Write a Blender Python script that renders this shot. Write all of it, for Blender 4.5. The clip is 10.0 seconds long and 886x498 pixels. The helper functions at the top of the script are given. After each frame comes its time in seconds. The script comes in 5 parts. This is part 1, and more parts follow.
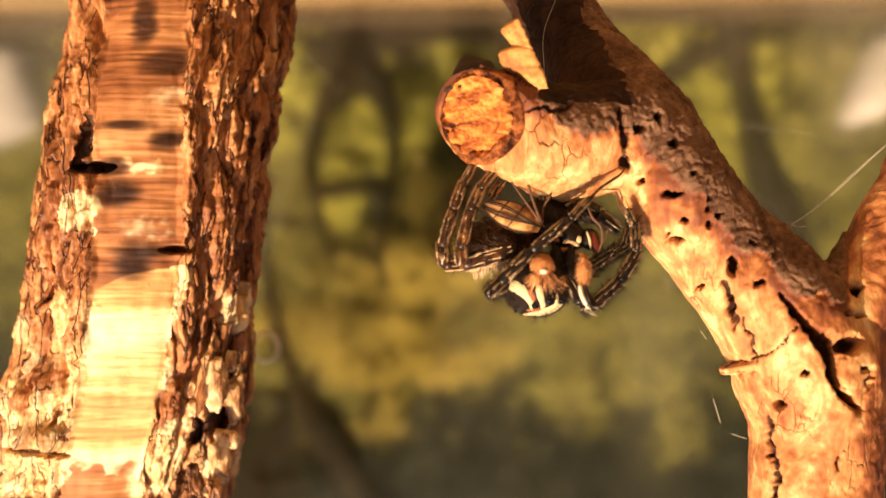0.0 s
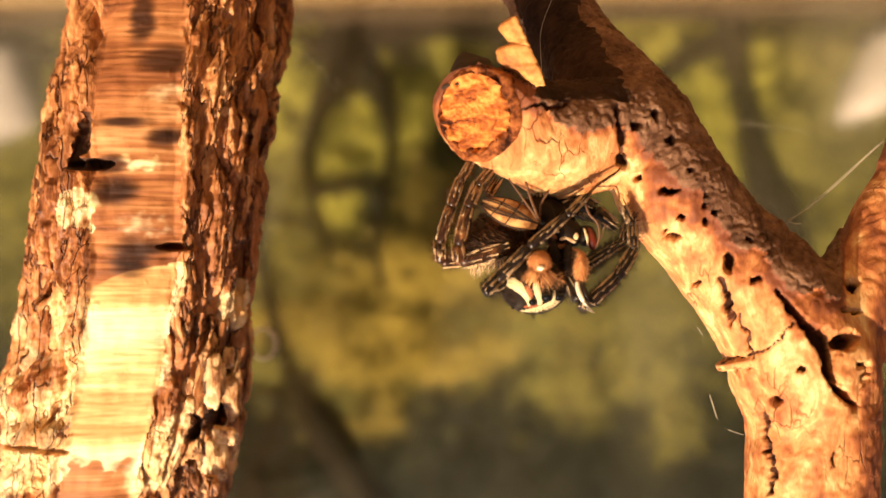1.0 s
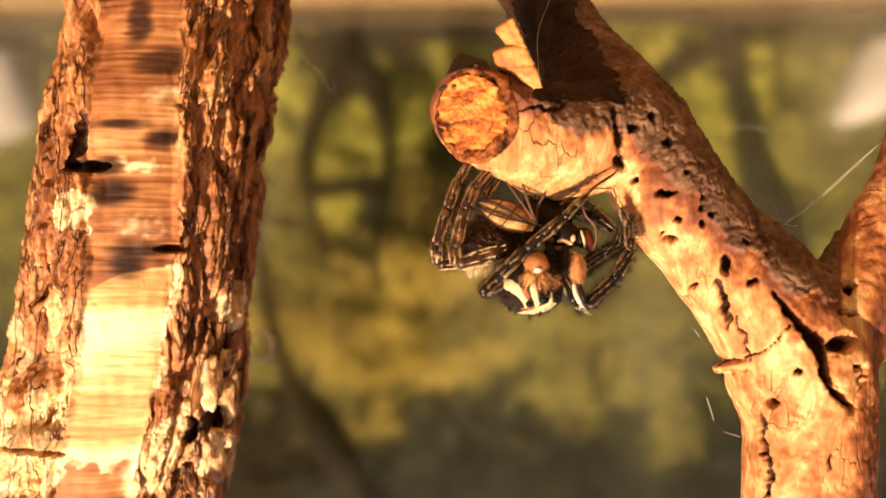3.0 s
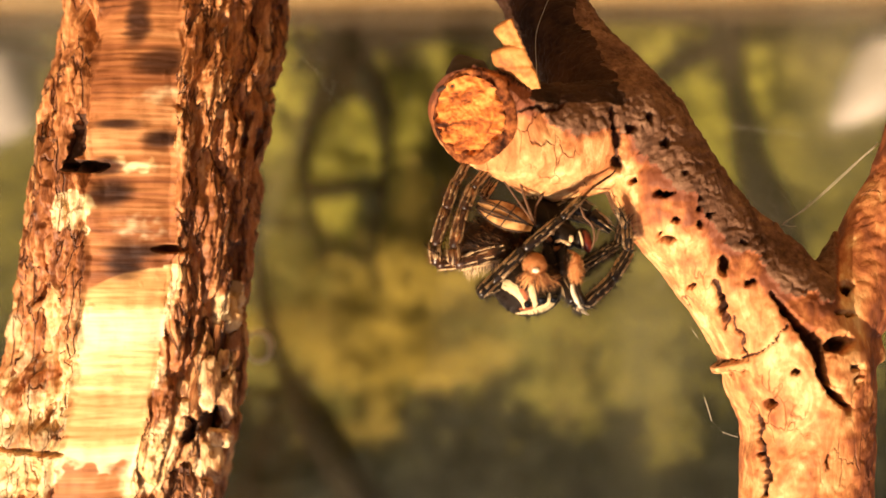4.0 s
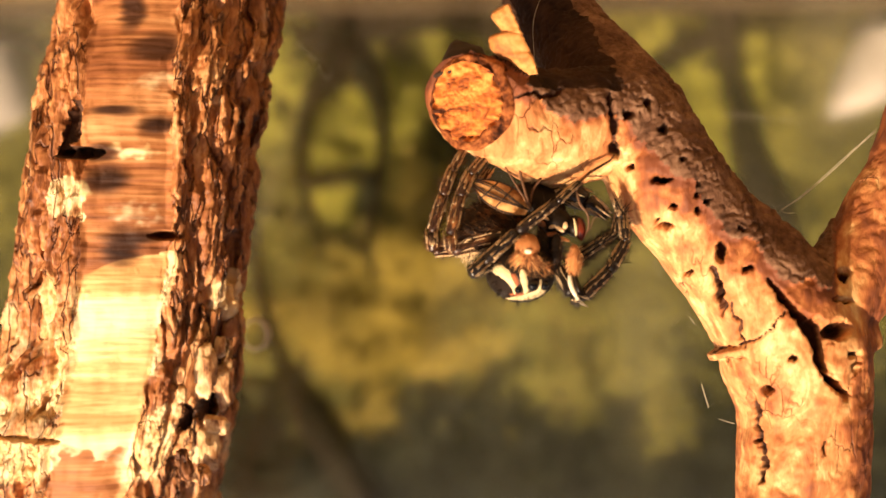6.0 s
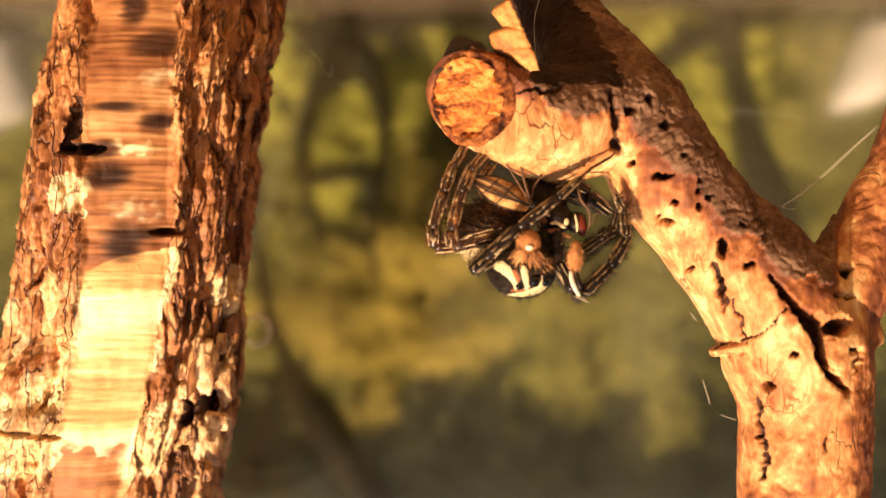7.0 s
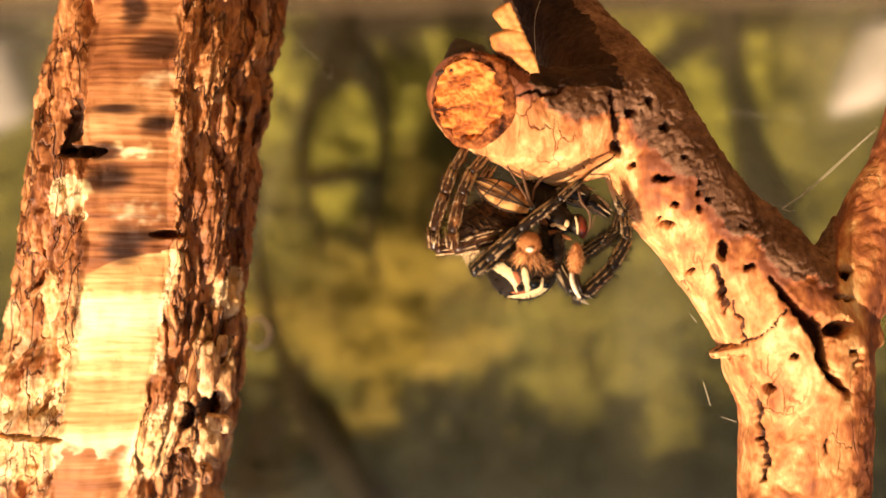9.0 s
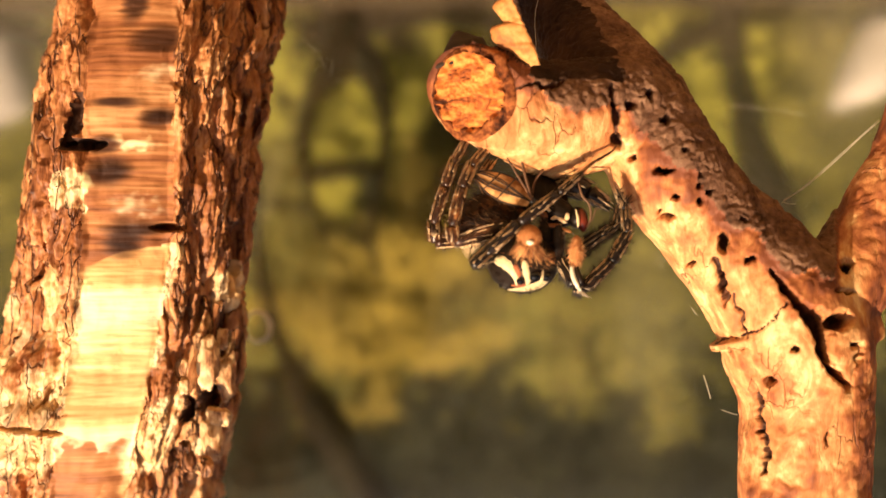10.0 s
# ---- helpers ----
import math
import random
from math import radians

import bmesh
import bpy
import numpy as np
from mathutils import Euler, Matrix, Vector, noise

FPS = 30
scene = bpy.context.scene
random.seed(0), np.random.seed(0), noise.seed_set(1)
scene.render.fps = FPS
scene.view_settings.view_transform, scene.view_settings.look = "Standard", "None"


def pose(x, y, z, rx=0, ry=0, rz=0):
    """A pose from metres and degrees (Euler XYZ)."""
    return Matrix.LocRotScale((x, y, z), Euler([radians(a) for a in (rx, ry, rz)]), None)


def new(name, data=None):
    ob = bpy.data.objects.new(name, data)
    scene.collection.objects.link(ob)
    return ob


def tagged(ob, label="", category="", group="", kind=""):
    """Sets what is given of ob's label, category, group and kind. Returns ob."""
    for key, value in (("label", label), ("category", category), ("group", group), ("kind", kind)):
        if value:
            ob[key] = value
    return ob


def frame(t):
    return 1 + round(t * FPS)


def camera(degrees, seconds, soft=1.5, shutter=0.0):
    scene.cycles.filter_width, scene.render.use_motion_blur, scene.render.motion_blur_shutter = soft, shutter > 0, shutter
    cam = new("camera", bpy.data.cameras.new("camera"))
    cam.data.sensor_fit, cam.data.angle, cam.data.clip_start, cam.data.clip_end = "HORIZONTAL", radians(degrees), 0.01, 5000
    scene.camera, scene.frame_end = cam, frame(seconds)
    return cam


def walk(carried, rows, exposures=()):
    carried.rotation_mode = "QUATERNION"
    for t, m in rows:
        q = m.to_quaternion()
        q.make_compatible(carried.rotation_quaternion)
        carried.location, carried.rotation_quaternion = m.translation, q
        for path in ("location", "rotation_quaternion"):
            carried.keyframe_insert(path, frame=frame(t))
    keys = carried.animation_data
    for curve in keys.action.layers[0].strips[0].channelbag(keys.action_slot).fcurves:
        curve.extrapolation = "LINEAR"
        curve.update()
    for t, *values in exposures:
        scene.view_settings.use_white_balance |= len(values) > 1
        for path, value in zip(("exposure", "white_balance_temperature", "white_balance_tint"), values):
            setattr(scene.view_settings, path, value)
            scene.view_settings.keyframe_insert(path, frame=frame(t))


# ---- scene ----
# A jumping spider eats a fly on a cut branch beside an old barked trunk; the film was shot with the camera upside down.
AXIS = 95.0     # height of the lens above the ledge, mm

cam = camera(45.0, 10.0, soft=1.5)
cam.data.dof.use_dof = True
cam.data.dof.focus_distance = 0.085
cam.data.dof.aperture_fstop = 32.0
PATH = [
    (0, pose(-0.000000, -0.000000, 0.095000, -90.0000, -0.0000, 180.0000)),
    (0.5, pose(0.000013, -0.000123, 0.095014, -90.0680, -0.0022, -179.8901)),
    (1, pose(0.000054, -0.000222, 0.095010, -90.1625, -0.0189, -179.8322)),
    (1.5, pose(0.000031, -0.000130, 0.095172, -90.3171, 0.0005, -179.7706)),
    (2, pose(0.000036, -0.000176, 0.095075, -90.2777, -0.0260, -179.7870)),
    (2.5, pose(-0.000013, -0.000205, 0.095098, -90.0585, -0.0109, -179.7528)),
    (4, pose(0.000030, -0.000298, 0.095132, -89.9539, 0.0535, -179.5926)),
    (4.5, pose(-0.000020, -0.000327, 0.095157, -90.0878, 0.0276, -179.5024)),
    (5, pose(-0.000044, -0.000241, 0.095207, -90.2223, 0.0149, -179.4998)),
    (5.5, pose(0.000042, -0.000102, 0.095355, -90.3781, 0.0864, -179.4070)),
    (7, pose(-0.000038, -0.000054, 0.095341, -90.7305, 0.0489, -179.5373)),
    (7.5, pose(-0.000026, -0.000115, 0.095392, -90.7907, 0.0436, -179.5535)),
    (8, pose(-0.000024, -0.000132, 0.095363, -90.7480, 0.0390, -179.5592)),
    (8.5, pose(-0.000005, -0.000182, 0.095334, -90.6169, 0.0034, -179.5512)),
    (9, pose(0.000044, -0.000153, 0.095382, -90.5919, 0.0183, -179.5108)),
    (9.5, pose(-0.000044, 0.000019, 0.095500, -90.8151, 0.0370, -179.5271)),
    (10, pose(-0.000019, -0.000041, 0.095512, -90.8720, 0.0130, -179.5667)),
]
walk(cam, PATH, [(0, 0.97, 6750, 17), (10, 0.97, 6750, 17)])

# ---------------------------------------------------------------- light
SUN = Vector((-0.41, 0.58, -0.70)).normalized()      # the way the sunlight goes
world = bpy.data.worlds.new("sky")
scene.world = world
world.use_nodes = True
wn = world.node_tree.nodes
sky = wn.new("ShaderNodeTexSky")
sky.sky_type, sky.sun_disc = "NISHITA", False
sky.air_density, sky.dust_density, sky.ozone_density = 0.6, 6.0, 0.3
sky.sun_elevation = math.asin(-SUN.z)
sky.sun_rotation = math.atan2(-SUN.x, -SUN.y)
world.node_tree.links.new(sky.outputs[0], wn["Background"].inputs[0])
wn["Background"].inputs[1].default_value = 0.035
sun = new("sun", bpy.data.lights.new("sun", "SUN"))
sun.data.energy, sun.data.angle, sun.data.color = 5.0, radians(0.5), (1.0, 0.78, 0.52)
sun.matrix_world = Matrix.Translation((0.5, -1.0, 1.5)) @ SUN.to_track_quat("-Z", "Y").to_matrix().to_4x4()


# ---------------------------------------------------------------- materials
def nodes(name):
    m = bpy.data.materials.new(name)
    m.use_nodes = True
    t = m.node_tree
    return m, t, t.nodes["Principled BSDF"]


def add(t, kind, **values):
    n = t.nodes.new(kind)
    for key, value in values.items():
        n.inputs[key.replace("_", " ")].default_value = value
    return n


def ramp(t, stops):
    n = t.nodes.new("ShaderNodeValToRGB")
    els = n.color_ramp.elements
    while len(els) < len(stops):
        els.new(0.5)
    for e, (p, c) in zip(els, stops):
        e.position, e.color = p, (*c, 1)
    return n


def surface(name, stops, big=400, fine=3000, stretch=(1, 1, 1), rough=(0.55, 0.9), bump=0.4, depth=0.0002, tint=0.25,
            specular=0.4, sheen=0.0, fleck=None, cracks=None, strands=0.0, swirl=0.6, grain=None):
    """A grained surface: a broad noise picks the colour, a finer one breaks it up, both give relief. Sizes per metre."""
    m, t, b = nodes(name)
    link = t.links.new
    tc = t.nodes.new("ShaderNodeTexCoord")
    mp = t.nodes.new("ShaderNodeMapping")
    mp.inputs["Scale"].default_value = stretch
    link(tc.outputs["Object"], mp.inputs[0])
    info = t.nodes.new("ShaderNodeObjectInfo")
    shift = t.nodes.new("ShaderNodeVectorMath")
    shift.operation = "ADD"
    link(mp.outputs[0], shift.inputs[0])
    link(info.outputs["Random"], shift.inputs[1])
    n1 = add(t, "ShaderNodeTexNoise", Scale=big, Detail=4.0, Roughness=0.6, Distortion=swirl)
    n2 = add(t, "ShaderNodeTexNoise", Scale=fine, Detail=3.0, Roughness=0.65)
    for n in (n1, n2):
        link(shift.outputs[0], n.inputs["Vector"])
    if grain:
        mg = t.nodes.new("ShaderNodeMapping")
        mg.inputs["Scale"].default_value = grain
        link(tc.outputs["Object"], mg.inputs[0])
        link(mg.outputs[0], n2.inputs["Vector"])
    mix = t.nodes.new("ShaderNodeMix")
    mix.data_type = "FLOAT"
    mix.inputs[0].default_value = tint
    link(n1.outputs[0], mix.inputs[2])
    link(n2.outputs[0], mix.inputs[3])
    cr = ramp(t, stops)
    level = mix.outputs[0]
    if strands:
        geo = t.nodes.new("ShaderNodeNewGeometry")
        ms = t.nodes.new("ShaderNodeMix")
        ms.inputs[0].default_value = strands
        link(level, ms.inputs[2])
        link(geo.outputs["Random Per Island"], ms.inputs[3])
        level = ms.outputs[0]
    link(level, cr.inputs[0])
    colour = cr.outputs[0]
    height = mix.outputs[0]
    if cracks:
        size, wide, dark = cracks
        warp = add(t, "ShaderNodeTexNoise", Scale=size * 1.3, Detail=3.0)
        link(shift.outputs[0], warp.inputs["Vector"])
        ws = t.nodes.new("ShaderNodeVectorMath")
        ws.operation = "SCALE"
        ws.inputs["Scale"].default_value = 1.1 / size
        link(warp.outputs["Color"], ws.inputs[0])
        wa = t.nodes.new("ShaderNodeVectorMath")
        wa.operation = "ADD"
        link(shift.outputs[0], wa.inputs[0])
        link(ws.outputs[0], wa.inputs[1])
        vo = add(t, "ShaderNodeTexVoronoi", Scale=size)
        vo.feature = "DISTANCE_TO_EDGE"
        link(wa.outputs[0], vo.inputs["Vector"])
        rc = ramp(t, [(0.0, (0, 0, 0)), (wide, (1, 1, 1))])
        link(vo.outputs["Distance"], rc.inputs[0])
        mc = t.nodes.new("ShaderNodeMix")
        mc.data_type = "RGBA"
        link(rc.outputs[0], mc.inputs[0])
        mc.inputs[6].default_value = (*dark, 1)
        link(colour, mc.inputs[7])
        colour = mc.outputs[2]
        hm = t.nodes.new("ShaderNodeMath")
        hm.operation = "MULTIPLY_ADD"
        link(rc.outputs[0], hm.inputs[0])
        hm.inputs[1].default_value = 0.5
        link(mix.outputs[0], hm.inputs[2])
        height = hm.outputs[0]
    if fleck:
        n3 = add(t, "ShaderNodeTexVoronoi", Scale=fleck[0])
        link(shift.outputs[0], n3.inputs["Vector"])
        r3 = ramp(t, [(fleck[1], (0, 0, 0)), (fleck[1] + 0.08, (1, 1, 1))])
        link(n3.outputs["Distance"], r3.inputs[0])
        mx = t.nodes.new("ShaderNodeMix")
        mx.data_type = "RGBA"
        link(r3.outputs[0], mx.inputs[0])
        mx.inputs[6].default_value = (*fleck[2], 1)
        link(colour, mx.inputs[7])
        colour = mx.outputs[2]
    link(colour, b.inputs["Base Color"])
    rr = t.nodes.new("ShaderNodeMapRange")
    rr.inputs[3].default_value, rr.inputs[4].default_value = rough
    link(n2.outputs[0], rr.inputs[0])
    link(rr.outputs[0], b.inputs["Roughness"])
    b.inputs["Specular IOR Level"].default_value = specular
    if sheen:
        b.inputs["Sheen Weight"].default_value = sheen
    if bump:
        bp = t.nodes.new("ShaderNodeBump")
        bp.inputs["Strength"].default_value, bp.inputs["Distance"].default_value = bump, depth
        link(height, bp.inputs["Height"])
        link(bp.outputs[0], b.inputs["Normal"])
    return m


def layered_bark():
    """Thin bark worn down through its layers: cream, orange, red, with fine dark creases; the mask also carries sun and
    shade.
    """
    m, t, b = nodes("layered_bark")
    link = t.links.new
    tc = t.nodes.new("ShaderNodeTexCoord")
    mp = t.nodes.new("ShaderNodeMapping")
    mp.inputs["Rotation"].default_value = (0, radians(-40), 0)
    mp.inputs["Scale"].default_value = (1, 1, 0.45)
    link(tc.outputs["Object"], mp.inputs[0])
    at = t.nodes.new("ShaderNodeAttribute")
    at.attribute_name = "layer_and_light"
    n1 = add(t, "ShaderNodeTexNoise", Scale=330.0, Detail=5.0, Roughness=0.6, Distortion=1.8)
    n2 = add(t, "ShaderNodeTexNoise", Scale=1500.0, Detail=4.0, Roughness=0.7)
    for n in (n1, n2):
        link(mp.outputs[0], n.inputs["Vector"])
    a = t.nodes.new("ShaderNodeMath")
    a.operation = "MULTIPLY_ADD"
    link(n1.outputs[0], a.inputs[0])
    a.inputs[1].default_value = 1.35
    link(at.outputs["Fac"], a.inputs[2])
    c = t.nodes.new("ShaderNodeMath")
    c.operation = "MULTIPLY_ADD"
    link(n2.outputs[0], c.inputs[0])
    c.inputs[1].default_value = 0.7
    link(a.outputs[0], c.inputs[2])
    fit = t.nodes.new("ShaderNodeMapRange")
    fit.inputs[1].default_value, fit.inputs[2].default_value = 0.29, 1.72
    link(c.outputs[0], fit.inputs[0])
    cr = ramp(t, [(0.12, (0.86, 0.74, 0.5)), (0.32, (0.75, 0.53, 0.26)), (0.46, (0.6, 0.31, 0.12)), (0.6, (0.47, 0.185, 0.064)), (0.78, (0.31, 0.1, 0.034)), (1.0, (0.17, 0.052, 0.022))])
    link(fit.outputs[0], cr.inputs[0])
    # fine creases, only here and there
    warp = add(t, "ShaderNodeTexNoise", Scale=420.0, Detail=3.0)
    link(mp.outputs[0], warp.inputs["Vector"])
    ws = t.nodes.new("ShaderNodeVectorMath")
    ws.operation = "MULTIPLY_ADD"
    link(warp.outputs["Color"], ws.inputs[0])
    ws.inputs[1].default_value = (0.004, 0.004, 0.004)
    link(mp.outputs[0], ws.inputs[2])
    vo = add(t, "ShaderNodeTexVoronoi", Scale=520.0)
    vo.feature = "DISTANCE_TO_EDGE"
    link(ws.outputs[0], vo.inputs["Vector"])
    gate = add(t, "ShaderNodeTexNoise", Scale=200.0, Detail=2.0)
    link(tc.outputs["Object"], gate.inputs["Vector"])
    gr = t.nodes.new("ShaderNodeMapRange")
    gr.inputs[1].default_value, gr.inputs[2].default_value, gr.inputs[3].default_value, gr.inputs[4].default_value = 0.52, 0.7, 0.0, 0.045
    link(gate.outputs[0], gr.inputs[0])
    less = t.nodes.new("ShaderNodeMath")
    less.operation = "SUBTRACT"
    link(gr.outputs[0], less.inputs[0])
    link(vo.outputs["Distance"], less.inputs[1])
    line = t.nodes.new("ShaderNodeMapRange")
    line.inputs[1].default_value, line.inputs[2].default_value = 0.0, 0.05
    link(less.outputs[0], line.inputs[0])
    mx = t.nodes.new("ShaderNodeMix")
    mx.data_type = "RGBA"
    link(line.outputs[0], mx.inputs[0])
    link(cr.outputs[0], mx.inputs[6])
    mx.inputs[7].default_value = (0.16, 0.055, 0.022, 1)
    link(mx.outputs[2], b.inputs["Base Color"])
    b.inputs["Roughness"].default_value, b.inputs["Specular IOR Level"].default_value = 0.62, 0.25
    hm = t.nodes.new("ShaderNodeMath")
    hm.operation = "MULTIPLY_ADD"
    link(line.outputs[0], hm.inputs[0])
    hm.inputs[1].default_value = -1.0
    link(c.outputs[0], hm.inputs[2])
    bp = t.nodes.new("ShaderNodeBump")
    bp.inputs["Strength"].default_value, bp.inputs["Distance"].default_value = 0.8, 0.00022
    link(hm.outputs[0], bp.inputs["Height"])
    link(bp.outputs[0], b.inputs["Normal"])
    return m


def overlay(m, attribute, low, high, stops, size, stretch, fray=0.5):
    """Lays another layer's colour over m where a point attribute of the mesh is high, with a frayed rim."""
    t = m.node_tree
    b = t.nodes["Principled BSDF"]
    link = t.links.new
    under = b.inputs["Base Color"].links[0].from_socket
    tc = t.nodes.new("ShaderNodeTexCoord")
    mp = t.nodes.new("ShaderNodeMapping")
    mp.inputs["Scale"].default_value = stretch
    link(tc.outputs["Object"], mp.inputs[0])
    n = add(t, "ShaderNodeTexNoise", Scale=size, Detail=5.0, Roughness=0.65)
    link(mp.outputs[0], n.inputs["Vector"])
    cr = ramp(t, stops)
    link(n.outputs[0], cr.inputs[0])
    at = t.nodes.new("ShaderNodeAttribute")
    at.attribute_name = attribute
    rag = t.nodes.new("ShaderNodeMath")
    rag.operation = "MULTIPLY_ADD"
    link(n.outputs[0], rag.inputs[0])
    rag.inputs[1].default_value = fray
    link(at.outputs["Fac"], rag.inputs[2])
    mr = t.nodes.new("ShaderNodeMapRange")
    mr.interpolation_type = "SMOOTHSTEP"
    mr.inputs[1].default_value, mr.inputs[2].default_value = low + 0.5 * fray, high + 0.5 * fray
    link(rag.outputs[0], mr.inputs[0])
    mx = t.nodes.new("ShaderNodeMix")
    mx.data_type = "RGBA"
    link(mr.outputs[0], mx.inputs[0])
    link(under, mx.inputs[6])
    link(cr.outputs[0], mx.inputs[7])
    link(mx.outputs[2], b.inputs["Base Color"])
    return m


BARK = surface("fissured_bark", [(0.34, (0.075, 0.024, 0.01)), (0.44, (0.26, 0.09, 0.03)), (0.52, (0.46, 0.19, 0.066)), (0.64, (0.72, 0.42, 0.19))],
               230, 1700, (1, 1, 0.2), rough=(0.35, 0.7), specular=0.3, bump=1.0, depth=0.0005, tint=0.45, cracks=(420, 0.04, (0.11, 0.037, 0.016)))
overlay(BARK, "bare", 0.35, 0.75, [(0.34, (0.46, 0.22, 0.08)), (0.44, (0.68, 0.42, 0.18)), (0.56, (0.78, 0.58, 0.33))], 500, (1, 1, 0.4), 0.8)
PLATE = surface("bark_plate", [(0.36, (0.1, 0.036, 0.014)), (0.46, (0.27, 0.105, 0.038)), (0.54, (0.44, 0.2, 0.076)), (0.66, (0.7, 0.43, 0.21))],
                240, 1500, (1, 1, 0.3), rough=(0.35, 0.7), specular=0.3, bump=1.0, depth=0.0005, tint=0.45, cracks=(420, 0.06, (0.06, 0.02, 0.009)))
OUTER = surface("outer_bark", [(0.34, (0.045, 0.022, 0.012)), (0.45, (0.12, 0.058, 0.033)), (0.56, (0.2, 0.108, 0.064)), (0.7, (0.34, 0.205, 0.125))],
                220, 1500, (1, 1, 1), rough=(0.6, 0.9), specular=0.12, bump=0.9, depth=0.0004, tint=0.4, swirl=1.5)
INNER = surface("inner_bark", [(0.38, (0.085, 0.03, 0.012)), (0.47, (0.25, 0.088, 0.032)), (0.56, (0.4, 0.165, 0.06)), (0.69, (0.62, 0.33, 0.145))],
                170, 1500, (0.25, 0.25, 1.3), rough=(0.45, 0.75), specular=0.18, bump=0.5, depth=0.0003, tint=0.42, grain=(0.035, 0.06, 1.1), swirl=0.6)
overlay(INNER, "bare", 0.15, 0.6, [(0.34, (0.58, 0.3, 0.11)), (0.44, (0.72, 0.5, 0.22)), (0.5, (0.8, 0.63, 0.34)), (0.62, (0.84, 0.71, 0.45))], 260, (0.12, 0.12, 1.2), 0.8)
# dark marks of the strip: stains, and soft shadows painted in
overlay(INNER, "dark_mark", 0.0, 1.1, [(0.4, (0.025, 0.01, 0.006)), (0.6, (0.08, 0.03, 0.013))], 260, (0.12, 0.12, 1.2), 0.9)
CHIPWOOD = surface("split_wood", [(0.37, (0.12, 0.045, 0.018)), (0.44, (0.42, 0.2, 0.08)), (0.52, (0.7, 0.46, 0.23)), (0.64, (0.82, 0.64, 0.42))],
                   300, 1700, (1, 1, 0.4), rough=(0.3, 0.65), bump=0.9, depth=0.0004, tint=0.5)
RIM = surface("bark_rim", [(0.4, (0.025, 0.008, 0.004)), (0.5, (0.15, 0.042, 0.013)), (0.62, (0.38, 0.13, 0.04))], 700, 3500, rough=(0.7, 0.95), specular=0.1, bump=0.8, depth=0.0003)
TWIG = layered_bark()
# smooth bark of the stem, darkened further to hold the stub's shade
overlay(OUTER, "smooth_shaded_bark", 0.3, 0.6, [(0.35, (0.02, 0.009, 0.005)), (0.65, (0.055, 0.025, 0.013))], 300, (1, 1, 0.6), 0.3)
# insides of pits and cracks are painted dark for the shade deep in them
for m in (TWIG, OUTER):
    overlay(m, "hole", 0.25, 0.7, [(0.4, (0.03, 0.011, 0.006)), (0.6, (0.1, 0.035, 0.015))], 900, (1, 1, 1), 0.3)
PLASTER = surface("garden_plaster", [(0.3, (0.22, 0.15, 0.08)), (0.7, (0.34, 0.24, 0.14))], 4, 60, bump=0.4, depth=0.004)
UNSEEN_WALL = surface("unseen_wall_dark", [(0.3, (0.03, 0.02, 0.012)), (0.7, (0.07, 0.048, 0.03))], 4, 60, bump=0.4, depth=0.004)
PALE = surface("pale_patch", [(0.35, (0.38, 0.33, 0.27)), (0.65, (0.62, 0.56, 0.48))], 14, 60, bump=0.3, depth=0.003)
CUT = surface("cut_wood", [(0.38, (0.05, 0.014, 0.005)), (0.45, (0.32, 0.085, 0.02)), (0.53, (0.55, 0.185, 0.04)), (0.66, (0.7, 0.34, 0.09))], 800, 2600, (0.5, 1, 1.3), rough=(0.6, 0.9), specular=0.15, bump=0.8, depth=0.0003)
FLAKE = surface("dry_flake", [(0.38, (0.26, 0.09, 0.02)), (0.5, (0.5, 0.2, 0.05)), (0.64, (0.66, 0.34, 0.11))], 500, 3000)
DARKBARK = surface("dark_bark", [(0.35, (0.014, 0.008, 0.005)), (0.65, (0.05, 0.026, 0.014))], 500, 3000)
# dark wood of the deep hollows, with their shade mixed into the colour
HOLLOW_DARK = surface("rotten_wood", [(0.35, (0.02, 0.009, 0.005)), (0.5, (0.06, 0.024, 0.012)), (0.65, (0.16, 0.065, 0.028))], 500, 2600, (1, 1, 0.5))
CHITIN = surface("dark_chitin", [(0.4, (0.011, 0.005, 0.0025)), (0.52, (0.045, 0.016, 0.006)), (0.64, (0.24, 0.092, 0.028))], 900, 5000, rough=(0.25, 0.45), tint=0.35, bump=0.3, depth=0.0001, specular=0.35)
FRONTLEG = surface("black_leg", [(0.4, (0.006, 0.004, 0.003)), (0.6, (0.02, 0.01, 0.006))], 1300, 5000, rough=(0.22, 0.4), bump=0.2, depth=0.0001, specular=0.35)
FUR = surface("orange_fur", [(0.15, (0.07, 0.02, 0.006)), (0.45, (0.32, 0.11, 0.03)), (0.72, (0.6, 0.26, 0.08)), (0.95, (0.8, 0.52, 0.24))], 1500, 6000, strands=0.75)
WHITE = surface("white_scales", [(0.3, (0.55, 0.41, 0.2)), (0.7, (0.74, 0.6, 0.35))], 2000, 8000)
BLACK = surface("black_gloss", [(0.3, (0.008, 0.005, 0.004)), (0.7, (0.02, 0.013, 0.008))], 900, 5000, specular=0.12, rough=(0.3, 0.45), bump=0.1, depth=0.00005)
HAIR = surface("bristle", [(0.3, (0.05, 0.025, 0.015)), (0.7, (0.2, 0.1, 0.05))], 500, 3000)
LEDGE = surface("ledge_wood", [(0.3, (0.2, 0.125, 0.045)), (0.7, (0.36, 0.235, 0.095))], 12, 90, (1, 8, 1), bump=0.3, depth=0.002)
TRIM = surface("dark_rubber", [(0.3, (0.035, 0.026, 0.014)), (0.7, (0.07, 0.052, 0.028))], 40, 300, specular=0.1)
